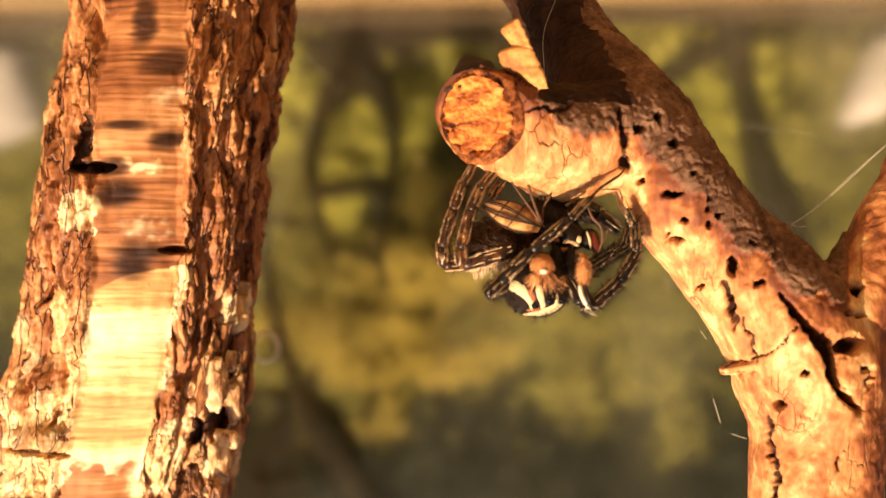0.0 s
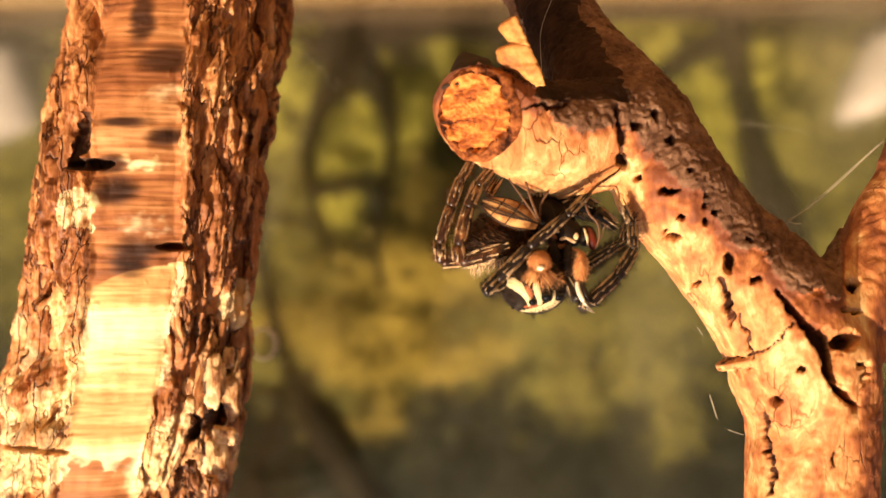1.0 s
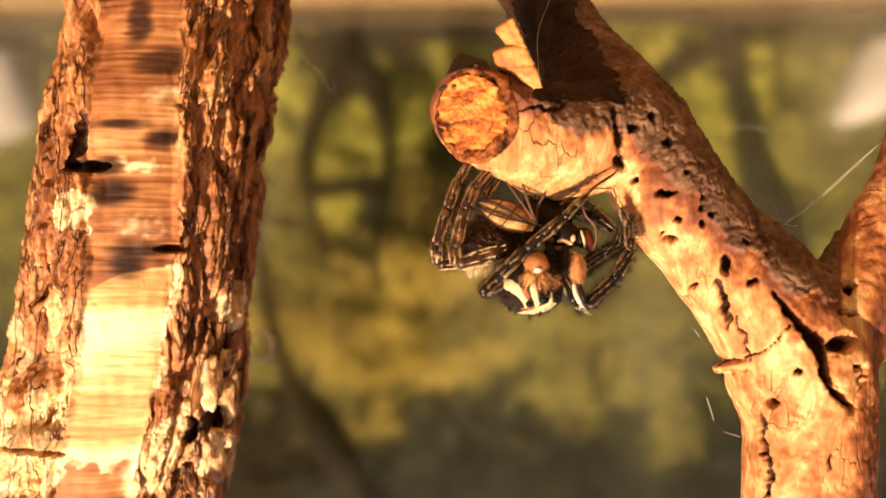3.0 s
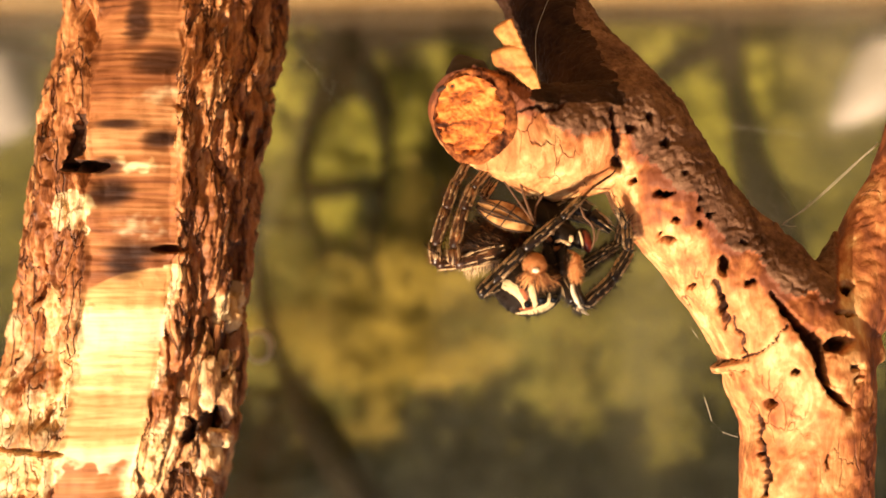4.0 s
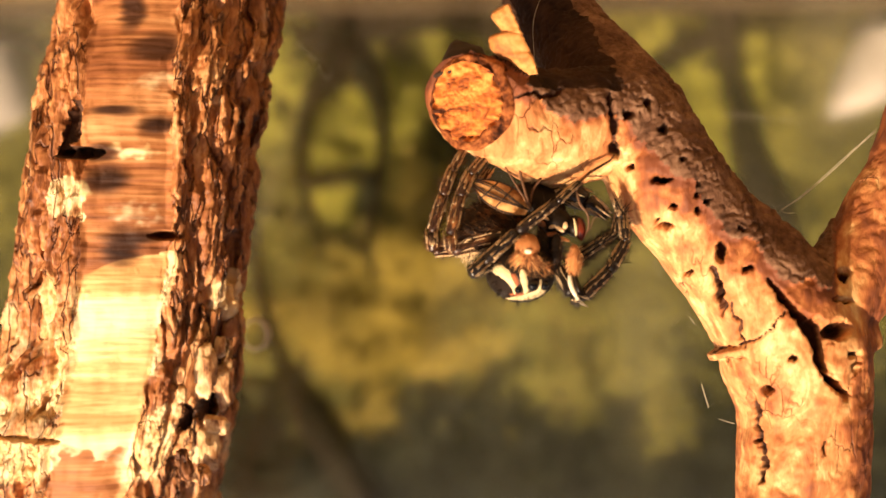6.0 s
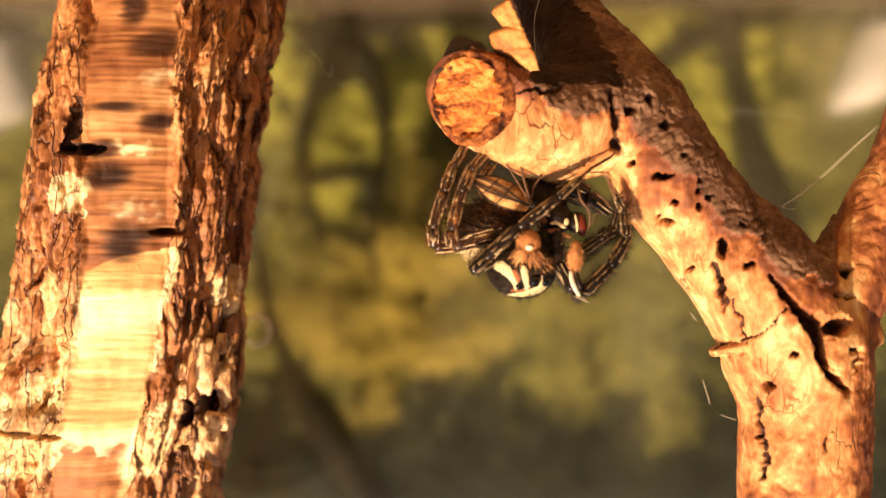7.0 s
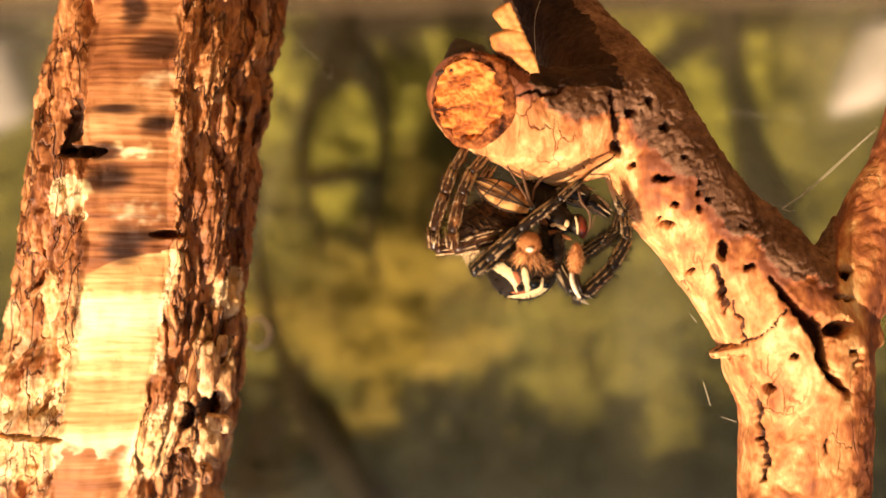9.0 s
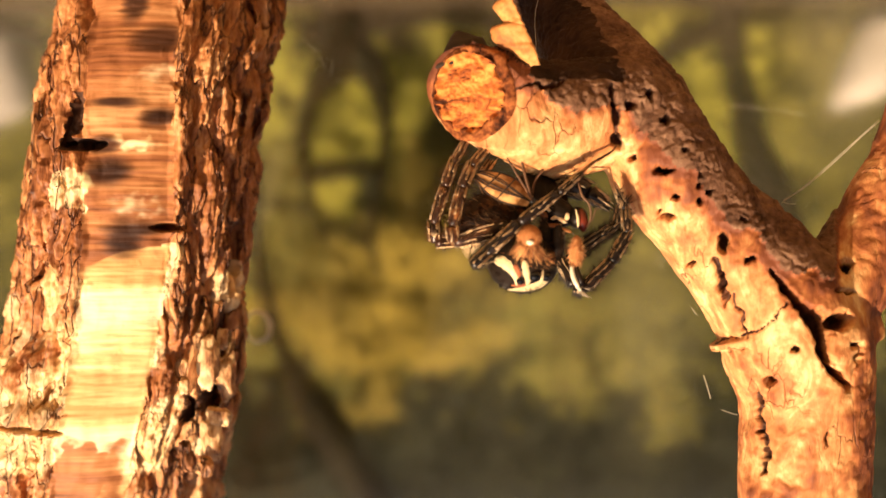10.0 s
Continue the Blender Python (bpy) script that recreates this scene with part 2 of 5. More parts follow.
# near-black base colour stands in for shade over the stems
STEM = surface("stem_bark", [(0.3, (0.01, 0.008, 0.004)), (0.7, (0.024, 0.019, 0.008))], 60, 300, specular=0.05)
GRASS = surface("grass", [(0.3, (0.05, 0.07, 0.015)), (0.7, (0.12, 0.12, 0.03))], 3, 30, bump=0.3, depth=0.02)


# ---------------------------------------------------------------- tools
def spot(r, d, y):
    """Millimetres along the lens axis's own cross (aside, across, away) to a place in the world, still in mm."""
    return Vector((-r, y, AXIS + d))


def part(name, bm, material, parent=None, label="", smooth=True):
    """Links a bmesh, modelled in mm, as one mesh object, under its thing or part."""
    if isinstance(bm, bpy.types.Mesh):
        me = bm
    else:
        me = bpy.data.meshes.new(name)
        bm.to_mesh(me)
        bm.free()
    me.transform(Matrix.Scale(0.001, 4))
    ob = new(name, me)
    if parent:
        me.transform(Matrix.Translation(-place_of(parent)))
        ob.parent = parent
    if smooth:
        me.polygons.foreach_set("use_smooth", [True] * len(me.polygons))
    me.materials.append(material)
    if label:
        ob["label"] = label
    return ob


def place_of(ob):
    p = ob.location.copy()
    while ob.parent:
        ob = ob.parent
        p += ob.location
    return p


def thing(name, at, label, category, group="", kind=""):
    """An Empty at the base of a thing; at in mm."""
    ob = new(name)
    ob.empty_display_size = 0.005
    ob.location = Vector(at) * 0.001
    return tagged(ob, label, category, group, kind)


def spline(points, n):
    """A smooth line of n points through rows of numbers."""
    p = np.array(points, float)
    p = np.vstack([2 * p[0] - p[1], p, 2 * p[-1] - p[-2]])
    out = []
    for u in np.linspace(0, len(points) - 1, n):
        i = min(int(u), len(points) - 2)
        t = u - i
        a, b, c, d = p[i:i + 4]
        out.append(0.5 * (2 * b + (c - a) * t + (2 * a - 5 * b + 4 * c - d) * t * t + (3 * b - a - 3 * c + d) * t ** 3))
    return np.array(out)


def tube(bm, line, seg=12, flat=1.0):
    """A closed tube along rows of x, y, z, radius."""
    pts = [Vector(q[:3]) for q in line]
    up = None
    rings = []
    for i, q in enumerate(pts):
        way = (pts[min(i + 1, len(pts) - 1)] - pts[max(i - 1, 0)]).normalized()
        if up is None:
            up = way.orthogonal().normalized()
        up = (up - way * up.dot(way)).normalized()
        side = way.cross(up)
        r = line[i][3]
        rings.append([bm.verts.new(q + (up * math.cos(a) * flat + side * math.sin(a)) * r) for a in np.linspace(0, math.tau, seg, endpoint=False)])
    for a, b in zip(rings, rings[1:]):
        for i in range(seg):
            j = (i + 1) % seg
            bm.faces.new((a[i], a[j], b[j], b[i]))
    bm.faces.new(rings[0][::-1])
    bm.faces.new(rings[-1])
    return bm


def limb(rows, n=24, seg=12):
    """A tube through rows of aside, across, away, radius."""
    return [(*spot(*q[:3]), q[3]) for q in spline(rows, n)]


def ball(bm, at, size, turn=(0, 0, 0), u=24, v=16):
    m = Matrix.LocRotScale(Vector(at), Euler([radians(a) for a in turn]), Vector(size))
    return bmesh.ops.create_uvsphere(bm, u_segments=u, v_segments=v, radius=1, matrix=m)["verts"]


# ---------------------------------------------------------------- ground and ledge
def ground():
    bm = bmesh.new()
    bmesh.ops.create_grid(bm, x_segments=60, y_segments=60, size=60000, matrix=Matrix.Translation((0, 30000, -330)))
    for v in bm.verts:
        v.co.z += 12 * noise.noise(v.co * 0.0004)
    return tagged(part("ground", bm, GRASS), "rough yellow-green grass beyond the ledge", "ground", kind="structure")


def ledge():
    bm = bmesh.new()
    bmesh.ops.create_cube(bm, size=1, matrix=Matrix.Rotation(radians(3.8), 4, 'Z') @ Matrix.Translation((0, 82, -15)) @ Matrix.Diagonal((1600, 690, 30, 1)))
    bmesh.ops.bevel(bm, geom=bm.edges[:], offset=3, segments=2, affect="EDGES")
    tagged(part("ledge", bm, LEDGE, smooth=False), "pale weathered wooden ledge", "ledge", kind="structure")
    bm = bmesh.new()
    bmesh.ops.create_cube(bm, size=1, matrix=Matrix.Rotation(radians(3.8), 4, 'Z') @ Matrix.Translation((0, 70, -188)) @ Matrix.Diagonal((1480, 600, 314, 1)))
    bmesh.ops.bevel(bm, geom=bm.edges[:], offset=6, segments=2, affect="EDGES")
    tagged(part("plinth", bm, PLASTER, smooth=False), "rough ochre plinth under the ledge, on the grass", "plinth", kind="structure")
    bm = bmesh.new()
    bmesh.ops.create_cube(bm, size=1, matrix=Matrix.Rotation(radians(3.8), 4, 'Z') @ Matrix.Translation((0, 420, 3.5)) @ Matrix.Diagonal((1590, 8, 7, 1)))
    bmesh.ops.bevel(bm, geom=bm.edges[:], offset=1.5, segments=2, affect="EDGES")
    tagged(part("trim", bm, TRIM, smooth=False), "dark strip along the far edge of the ledge", "trim", kind="structure")


ground()
ledge()

# ---------------------------------------------------------------- trunk
# rows of aside, across, away, radius
TRUNK_AXIS = [(-25.68, -95.33, 112, 13.02), (-25.22, -60.50, 110, 12.50), (-24.87, -24.11, 103.5, 10.35), (-26.1, -12.86, 101, 10.25),
              (-27.35, -2.18, 100.5, 10.14), (-29.13, 8.61, 102.5, 10.61), (-31.23, 17.14, 105, 11.71), (-33.44, 25.16, 108, 11.81),
              (-38.59, 53.55, 118, 12.78)]
TRUNK_LINE = spline(TRUNK_AXIS, 600)


def step(x, a, b):
    t = min(max((x - a) / (b - a), 0.0), 1.0)
    return t * t * (3 - 2 * t)


def trunk_ring(d):
    """Middle (aside, away) and radius of the trunk at the height d."""
    out = [float(np.interp(d, TRUNK_LINE[:, 1], TRUNK_LINE[:, k])) for k in (0, 2, 3)]
    return out


def dent(a, d, at, size, lean=0.0):
    """1 in the middle of an oval mark, 0 at its rim and outside."""
    x, y = a - at[0], d - at[1]
    x, y = x + y * lean, y - x * lean * 0.3
    q = (x / size[0]) ** 2 + (y / size[1]) ** 2
    return max(0.0, 1.0 - q)


# marks in the trunk: aside from its middle, across, half width, half height, depth (mm), lean
GOUGES = [(-7.3, -9.2, 0.95, 2.6, 1.9, 0.1), (-6.0, -7.0, 2.3, 0.6, 1.8, -0.12), (2.3, 0.05, 1.5, 0.4, 1.7, 0.15),
          (8.2, 15.9, 1.3, 1.4, 3.0, 0.1), (8.7, 10.0, 0.5, 2.4, 2.2, 0.0), (6.5, 16.8, 0.6, 1.5, 2.0, 0.0), (-6.9, 18.0, 3.0, 0.42, 1.79, 0.16), (7.0, -18.5, 0.36, 4.2, 1.3, 0.06),
          (9.4, -11.0, 0.3, 5.0, 1.2, 0.05), (8.0, -10.5, 0.3, 2.6, 1.3, 0.0), (-8.7, 2.0, 0.28, 4.0, 1.3, 0.08), (9.0, 2.5, 0.3, 3.6, 1.3, 0.02), (6.2, 7.5, 0.3, 3.0, 1.5, 0.1),
          (6.6, -11.0, 0.4, 3.2, 1.2, -0.05), (-7.9, 11.5, 0.3, 3.6, 1.0, 0.1), (-5.9, 14.4, 0.4, 2.0, 1.4, 0.2), (-6.8, 23.5, 0.35, 2.6, 1.2, 0.0)]
# dark stains and painted soft shadows on the smooth strip: aside, across, half width, half height
DARK_MARKS = [(-1.0, -16.1, 2.6, 1.3), (-3.8, -19.8, 1.2, 2.4), (0.5, -9.3, 2.2, 0.9), (-3.5, -4.7, 2.2, 1.4), (-1.5, 1.1, 2.0, 1.9), (-3.6, -10.6, 2.6, 0.5), (-0.6, 0.2, 3.2, 0.7), (-4.4, -7.0, 1.6, 0.9)]
# the sapwood's rims along the trunk: across, aside at one rim and at the other
SAP = np.array([(1.2, 2.4, 3.0), (2.4, -2.0, 3.4), (3.4, -4.0, 3.3), (5.9, -4.0, 2.8), (8.3, -4.3, 2.5), (10.8, -4.5, 2.7), (13.2, -4.4, 2.5), (15.7, -3.9, 2.3), (18.1, -3.5, 2.4), (19.2, -1.0, 1.6)])


# lumps that stand out: the same, with height
BUMPS = [(-9.0, 13.0, 2.4, 3.6, 1.0), (-7.4, 17.0, 3.4, 2.0, 1.3), (-5.2, -4.0, 1.2, 2.6, 0.5), 
         (8.8, 6.5, 0.9, 1.6, 0.6), (3.8, 0.6, 1.2, 0.9, 0.7), (-8.6, 22.6, 3.4, 2.6, 0.7)]


def aside(a):
    """From a way along the trunk's round to the distance aside of its middle, as seen from the lens."""
    x = 10.4 * math.sin(min(max(a / 10.4, -1.57), 1.57))
    return x - 0.28 * math.sqrt(max(0.0, 108 - x * x))


def bare(a, d):
    """How far the bark is gone and the pale sapwood shows, about 0.5 at its rim."""
    a = aside(a)
    fray = 0.5 * noise.noise((a * 0.3, d * 1.6, 3)) + 0.3 * noise.noise((a * 0.5, d * 5.0, 9))
    low, high = np.interp(d, SAP[:, 0], SAP[:, 1]), np.interp(d, SAP[:, 0], SAP[:, 2])
    m = step(a, low - 1.3 + fray, low + 1.0 + fray) * (1 - step(a, high - 0.9 + 0.8 * fray, high + 0.8 + 0.8 * fray))
    m *= step(d + 0.9 * noise.noise((a * 0.35, d * 2.5, 71)), 1.1, 2.7) * (1 - step(d + 0.25 * noise.noise((a, 3, 3)), 18.3, 19.3))
    m *= 1 - 0.7 * dent(a, d, (2.2, 14.2), (1.7, 1.1)) ** 0.5
    w = 0.12 * noise.noise((a * 1.2, d * 1.0, 9)) + 0.08 * noise.noise((a * 2.0, d * 4.0, 19))
    ja = a + 0.9 * noise.noise((a * 0.7, d * 0.7, 91)) + 0.4 * noise.noise((a * 2.0, d * 1.6, 93))
    jd = d + 0.9 * noise.noise((a * 0.7, d * 0.7, 92)) + 0.4 * noise.noise((a * 1.6, d * 2.4, 94))
    for at, size, k in (((4.2, 18.8), (1.9, 4.0), 1.6), ((-6.6, -3.3), (1.9, 2.4), 1.9), ((-5.0, 12.5), (1.5, 5.2), 0.95), ((-7.4, 20.6), (3.2, 2.3), 1.6), ((-9.6, 12.0), (0.9, 1.0), 1.2),
                        ((-7.6, 5.0), (1.0, 2.6), 0.7), ((9.0, 4.5), (0.7, 1.6), 1.5), ((8.0, 20.8), (0.8, 1.8), 1.4), ((-1.6, -7.1), (3.0, 0.7), 0.5), ((3.1, 2.2), (1.0, 0.9), 1.2), ((-0.5, -13.0), (3.5, 1.6), 0.3), ((-1.0, -2.0), (3.5, 1.4), 0.25), ((8.7, 5.6), (1.5, 2.3), 0.9), ((8.8, 11.5), (1.3, 3.2), 0.9), ((7.6, -2.0), (1.6, 2.4), 0.5), ((5.0, -12.0), (1.4, 3.0), 0.45), ((8.6, -17.0), (1.2, 3.5), 0.4)):
        m = max(m, k * dent(ja, jd, at, size))
    w -= 0.9 * min(1.0, 2.0 * dent(ja, jd, (-2.2, 22.4), (3.0, 3.4)))
    return m + w + 0.43 * (1 + 0.5 * (1 - step(a, -6.0, -3.0))) * step(d, -1.0, 8.0) * (0.75 + noise.noise((a * 0.5, d * 0.3, 61)))


def dark_mark(a, d):
    """How dark the strip's stains and painted shadows are."""
    a = aside(a)
    jag = 0.3 * noise.noise((a * 0.2, d * 2.5, 50))
    return max(1.2 * dent(a + 2 * jag, d + 0.7 * jag, g[:2], (1.25 * g[2], 1.3 * g[3])) for g in DARK_MARKS)


def peeled(a, d):
    """The middle strip whose outer bark has come off."""
    a = aside(a)
    w = 0.25 * noise.noise((a * 0.7, d * 0.5, 20)) + 0.15 * noise.noise((a * 2.2, d * 1.5, 21))
    middle, half = np.interp(d, (-21, -6, 1, 12), (-3.8, -1.8, -1.1, -0.9)), np.interp(d, (-21, 1, 12), (4.0, 4.0, 3.7))
    return 1 - step(abs(a - middle), half - 0.9, half + 0.7) + w


def relief(a, d, r):
    """Height of the bark over the trunk's round, mm."""
    if abs(d) > 28 or abs(a) > 19:
        return -0.4 + 0.5 * noise.noise((a * 0.6, d * 0.2, 1)) + 0.35 * noise.noise((a * 0.22, d * 0.18, 14))
    strip = min(1.0, max(0.0, peeled(a, d) * 1.4 - 0.2))
    wx = a + 0.7 * noise.noise((a * 0.5, d * 0.25, 1)) + 0.25 * noise.noise((a * 1.7, d * 0.9, 2))
    wy = d + 1.2 * noise.noise((a * 0.5, d * 0.3, 5))
    e, _ = noise.voronoi((wx / 2.0, wy / 11.0, 0.3))
    plates = step(e[1] - e[0], 0.02, 0.26)
    e2, _ = noise.voronoi((wx / 0.8, wy / 4.6, 4.3))
    chips = step(e2[1] - e2[0], 0.02, 0.2)
    lift = noise.cell((wx / 0.9, wy / 3.1, 7.7))
    h = (1 - strip) * (0.95 * plates - 0.8 + 0.24 * chips + 0.16 * lift + 0.24 * noise.noise((a * 2.6, d * 0.8, 8)) + 0.13 * noise.noise((a * 6.0, d * 1.6, 18)))
    h += strip * (-0.55 + 0.06 * noise.noise((a * 0.22, d * 1.7, 11)) + 0.025 * noise.noise((a * 0.5, d * 5.0, 12)) + 0.12 * noise.noise((a * 0.9, d * 0.6, 13)))
    h += 0.35 * noise.noise((a * 0.22, d * 0.18, 14)) + 0.1 * (1 - 0.85 * strip) * noise.noise((a * 4.5, d * 3.2, 15)) + 0.05 * strip * noise.noise((a * 0.3, d * 4.0, 16))
    a = aside(a)
    for g in BUMPS:
        if abs(a - g[0]) < 4.5 and abs(d - g[1]) < 6:
            h += 1.3 * g[4] * dent(a, d, g[:2], g[2:4]) ** 1.6
    return h


def hollow(a, d):
    """How deep the gouges go in, mm."""
    if abs(d) > 28 or abs(a) > 15:
        return 0.0
    a = aside(a)
    na, nd = noise.noise((a * 0.9, d * 1.6, 30)), noise.noise((a * 1.2, d * 2, 31))
    deep = 0.0
    for g in GOUGES:
        if abs(a - g[0]) < 4.5 and abs(d - g[1]) < 6:
            k = dent(a + 0.18 * g[2] * na, d + 0.12 * g[3] * nd, g[:2], g[2:4], g[5])
            deep += g[4] * (min(1.0, 1.7 * k) if g[4] > 1.5 else k * k * (3 - 2 * k))
    return deep


def in_dark_hollow(x, d):
    """Whether the dark wood colour, which also holds a deep hollow's shade, shows here."""
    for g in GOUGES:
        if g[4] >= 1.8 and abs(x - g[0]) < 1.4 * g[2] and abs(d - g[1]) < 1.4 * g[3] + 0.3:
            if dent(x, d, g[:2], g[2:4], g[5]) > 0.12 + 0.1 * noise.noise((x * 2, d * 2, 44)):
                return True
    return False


def trunk_spot(phi, d, up=None):
    x, y, r = trunk_ring(d)
    a = phi * r
    h = relief(a, d, r) if up is None else up
    deep = hollow(a, d) if up is None else 0.0
    return spot(x + (r + h) * math.sin(phi), d, y - (r + h) * math.cos(phi) + deep)


def trunk():
    th = thing("tree_trunk", spot(-25, -95, 112), "old dead trunk with fissured orange-brown bark and bare pale wood", "trunk")
    front = list(np.linspace(-1.75, 1.75, 280))
    back = list(np.linspace(1.75, math.tau - 1.75, 34))[1:-1]
    phis = front + back
    downs = list(np.linspace(-95, -27, 60)) + list(np.linspace(-26.6, 26.6, 470)) + list(np.linspace(27.2, 60, 26))
    rows = [[trunk_spot(p, d) for p in phis] for d in downs]
    n = len(phis)
    zones = {"bark": [], "bare_wood": [], "rotten_wood": []}
    for i in range(len(downs) - 1):
        d = (downs[i] + downs[i + 1]) / 2
        r = trunk_ring(d)[2]
        for j in range(n):
            k = (j + 1) % n
            a = (phis[j] + 0.006 if j < n - 1 else 0) * r
            zone = "bark"
            if j < len(front) and in_dark_hollow(aside(a), d):
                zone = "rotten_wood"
            elif j < len(front) and peeled(a, d) > 0.5:
                zone = "bare_wood"
            zones[zone].append((i * n + j, i * n + k, (i + 1) * n + k, (i + 1) * n + j))
    pts = np.array([v for row in rows for v in row])
    worn, dark = [], []
    for d in downs:
        r = trunk_ring(d)[2]
        near = [abs(d) < 28 and j < len(front) for j in range(n)]
        worn += [bare(p * r, d) if ok else 0.0 for p, ok in zip(phis, near)]
        dark += [dark_mark(p * r, d) if ok else 0.0 for p, ok in zip(phis, near)]
    worn, dark = np.array(worn), np.array(dark)
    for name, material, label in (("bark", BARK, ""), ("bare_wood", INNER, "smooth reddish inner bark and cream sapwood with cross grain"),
                                  ("rotten_wood", HOLLOW_DARK, "dark wood in the hollows, their shade put into its colour")):
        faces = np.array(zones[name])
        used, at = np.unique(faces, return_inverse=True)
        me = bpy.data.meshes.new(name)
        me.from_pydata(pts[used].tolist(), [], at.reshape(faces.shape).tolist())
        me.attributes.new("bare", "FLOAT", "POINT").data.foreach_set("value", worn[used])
        me.attributes.new("dark_mark", "FLOAT", "POINT").data.foreach_set("value", dark[used])
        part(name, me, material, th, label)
    # lumps of split wood round the hollow
    for k, (at, size, lean, material) in enumerate((((-20.28, 12.10, 95), (0.95, 0.9, 2.2), 6, CHIPWOOD), ((-19.06, 13.94, 97), (0.8, 0.9, 1.9), -4, CHIPWOOD), ((-19.48, 17.04, 96), (1.1, 0.9, 0.75), 8, CHIPWOOD),
                                                    ((-21.98, 13.98, 93.5), (0.42, 0.5, 0.75), 0, CHIPWOOD), ((-18.89, 7.96, 98.5), (0.95, 0.9, 1.5), 4, PLATE), ((-20.09, 19.12, 96), (0.85, 0.9, 1.8), -8, CHIPWOOD),
                                                    ((-22.03, 12.30, 93.5), (0.35, 0.5, 0.7), 10, CHIPWOOD), ((-18.19, 11.25, 99.5), (0.42, 0.7, 3.2), 2, PLATE), ((-19.17, 10.15, 96.5), (0.5, 0.6, 0.9), 5, CHIPWOOD),
                                                    ((-20.48, 21.43, 95), (0.8, 0.8, 0.9), 14, PLATE), ((-21.57, 20.10, 93), (0.6, 0.7, 1.3), -12, PLATE))):
        part("wood_chip", chip(at, size, lean, k * 3.1), material, th, "pale lump of split wood")
    # loose plates of bark on both flanks
    rnd = random.Random(5)
    for k in range(46):
        right = k % 5 < 3
        a = rnd.uniform(3.6, 13.0) if right else rnd.uniform(-13.5, -5.2)
        d = rnd.uniform(-25, 25)
        if bare(a, d) > 0.6 or peeled(a, d) > 0.15 or any(dent(aside(a), d, g[:2], (g[2] + 0.6, g[3] + 0.8)) for g in GOUGES):
            continue
        part("bark_plate", plate(rnd, a, d, rnd.uniform(0.25, 0.55), rnd.uniform(1.0, 3.4), rnd.uniform(0.08, 0.22)), PLATE, th, smooth=False)


def chip(at, size, lean, seed):
    """A weathered lump of split wood."""
    bm = bmesh.new()
    for v in ball(bm, (0, 0, 0), (1, 1, 1), u=26, v=20):
        e, _ = noise.voronoi(v.co * 1.5 + Vector((seed, seed, 0)))
        q = v.co * (0.85 + 0.45 * noise.noise(v.co * 1.2 + Vector((seed, 0, 0))) + 0.2 * noise.noise(v.co * 3 + Vector((0, seed, 0))) + 0.22 * step(e[1] - e[0], 0.0, 0.25))
        q = Vector([math.copysign(abs(c) ** 0.75, c) for c in q])
        v.co = Matrix.Rotation(radians(lean), 3, "Y") @ Vector((q.x * size[0], q.y * size[1] * 0.7, q.z * size[2])) + spot(at[0], at[1], at[2] + 0.35)
    return bm


def plate(rnd, a0, d0, w, h, thick):
    """A slab of bark that follows the trunk: a raised top and ragged, steep rims."""
    bm = bmesh.new()
    us, vs = (-1, -0.86, -0.4, 0.1, 0.5, 0.88, 1), (-1, -0.93, -0.6, -0.25, 0.1, 0.45, 0.75, 0.94, 1)
    seed, lean, tip = rnd.random() * 50, rnd.uniform(-0.25, 0.25), rnd.uniform(-0.25, 0.25)
    r = trunk_ring(d0)[2]
    base = relief(a0, d0, r)
    grid = []
    for v in vs:
        row = []
        for u in us:
            wide = w * (1 - 0.45 * abs(v) ** 3) * (0.85 + 0.4 * noise.noise((v * 1.7, math.copysign(1, u), seed)))
            a = a0 + u * wide + lean * v * h + 0.08 * noise.noise((u * 3, v * 3, seed + 5))
            d = d0 + v * h * (0.9 + 0.3 * noise.noise((u * 1.8, 3, seed)))
            rim = abs(u) == 1 or abs(v) == 1
            top = base + thick * (0.7 + 0.5 * noise.noise((u * 1.4, v * 2.2, seed))) + tip * u * thick
            row.append(bm.verts.new(trunk_spot(a / r, d, base - 0.5 if rim else top)))
        grid.append(row)
    for p, q in zip(grid, grid[1:]):
        for i in range(len(us) - 1):
            bm.faces.new((p[i], p[i + 1], q[i + 1], q[i]))
    return bm


trunk()

# ---------------------------------------------------------------- branch
CUT_AT, CUT_WAY = Vector((2.87, -9.72, 78.6)), Vector((-0.42, 0.1, -0.9)).normalized()
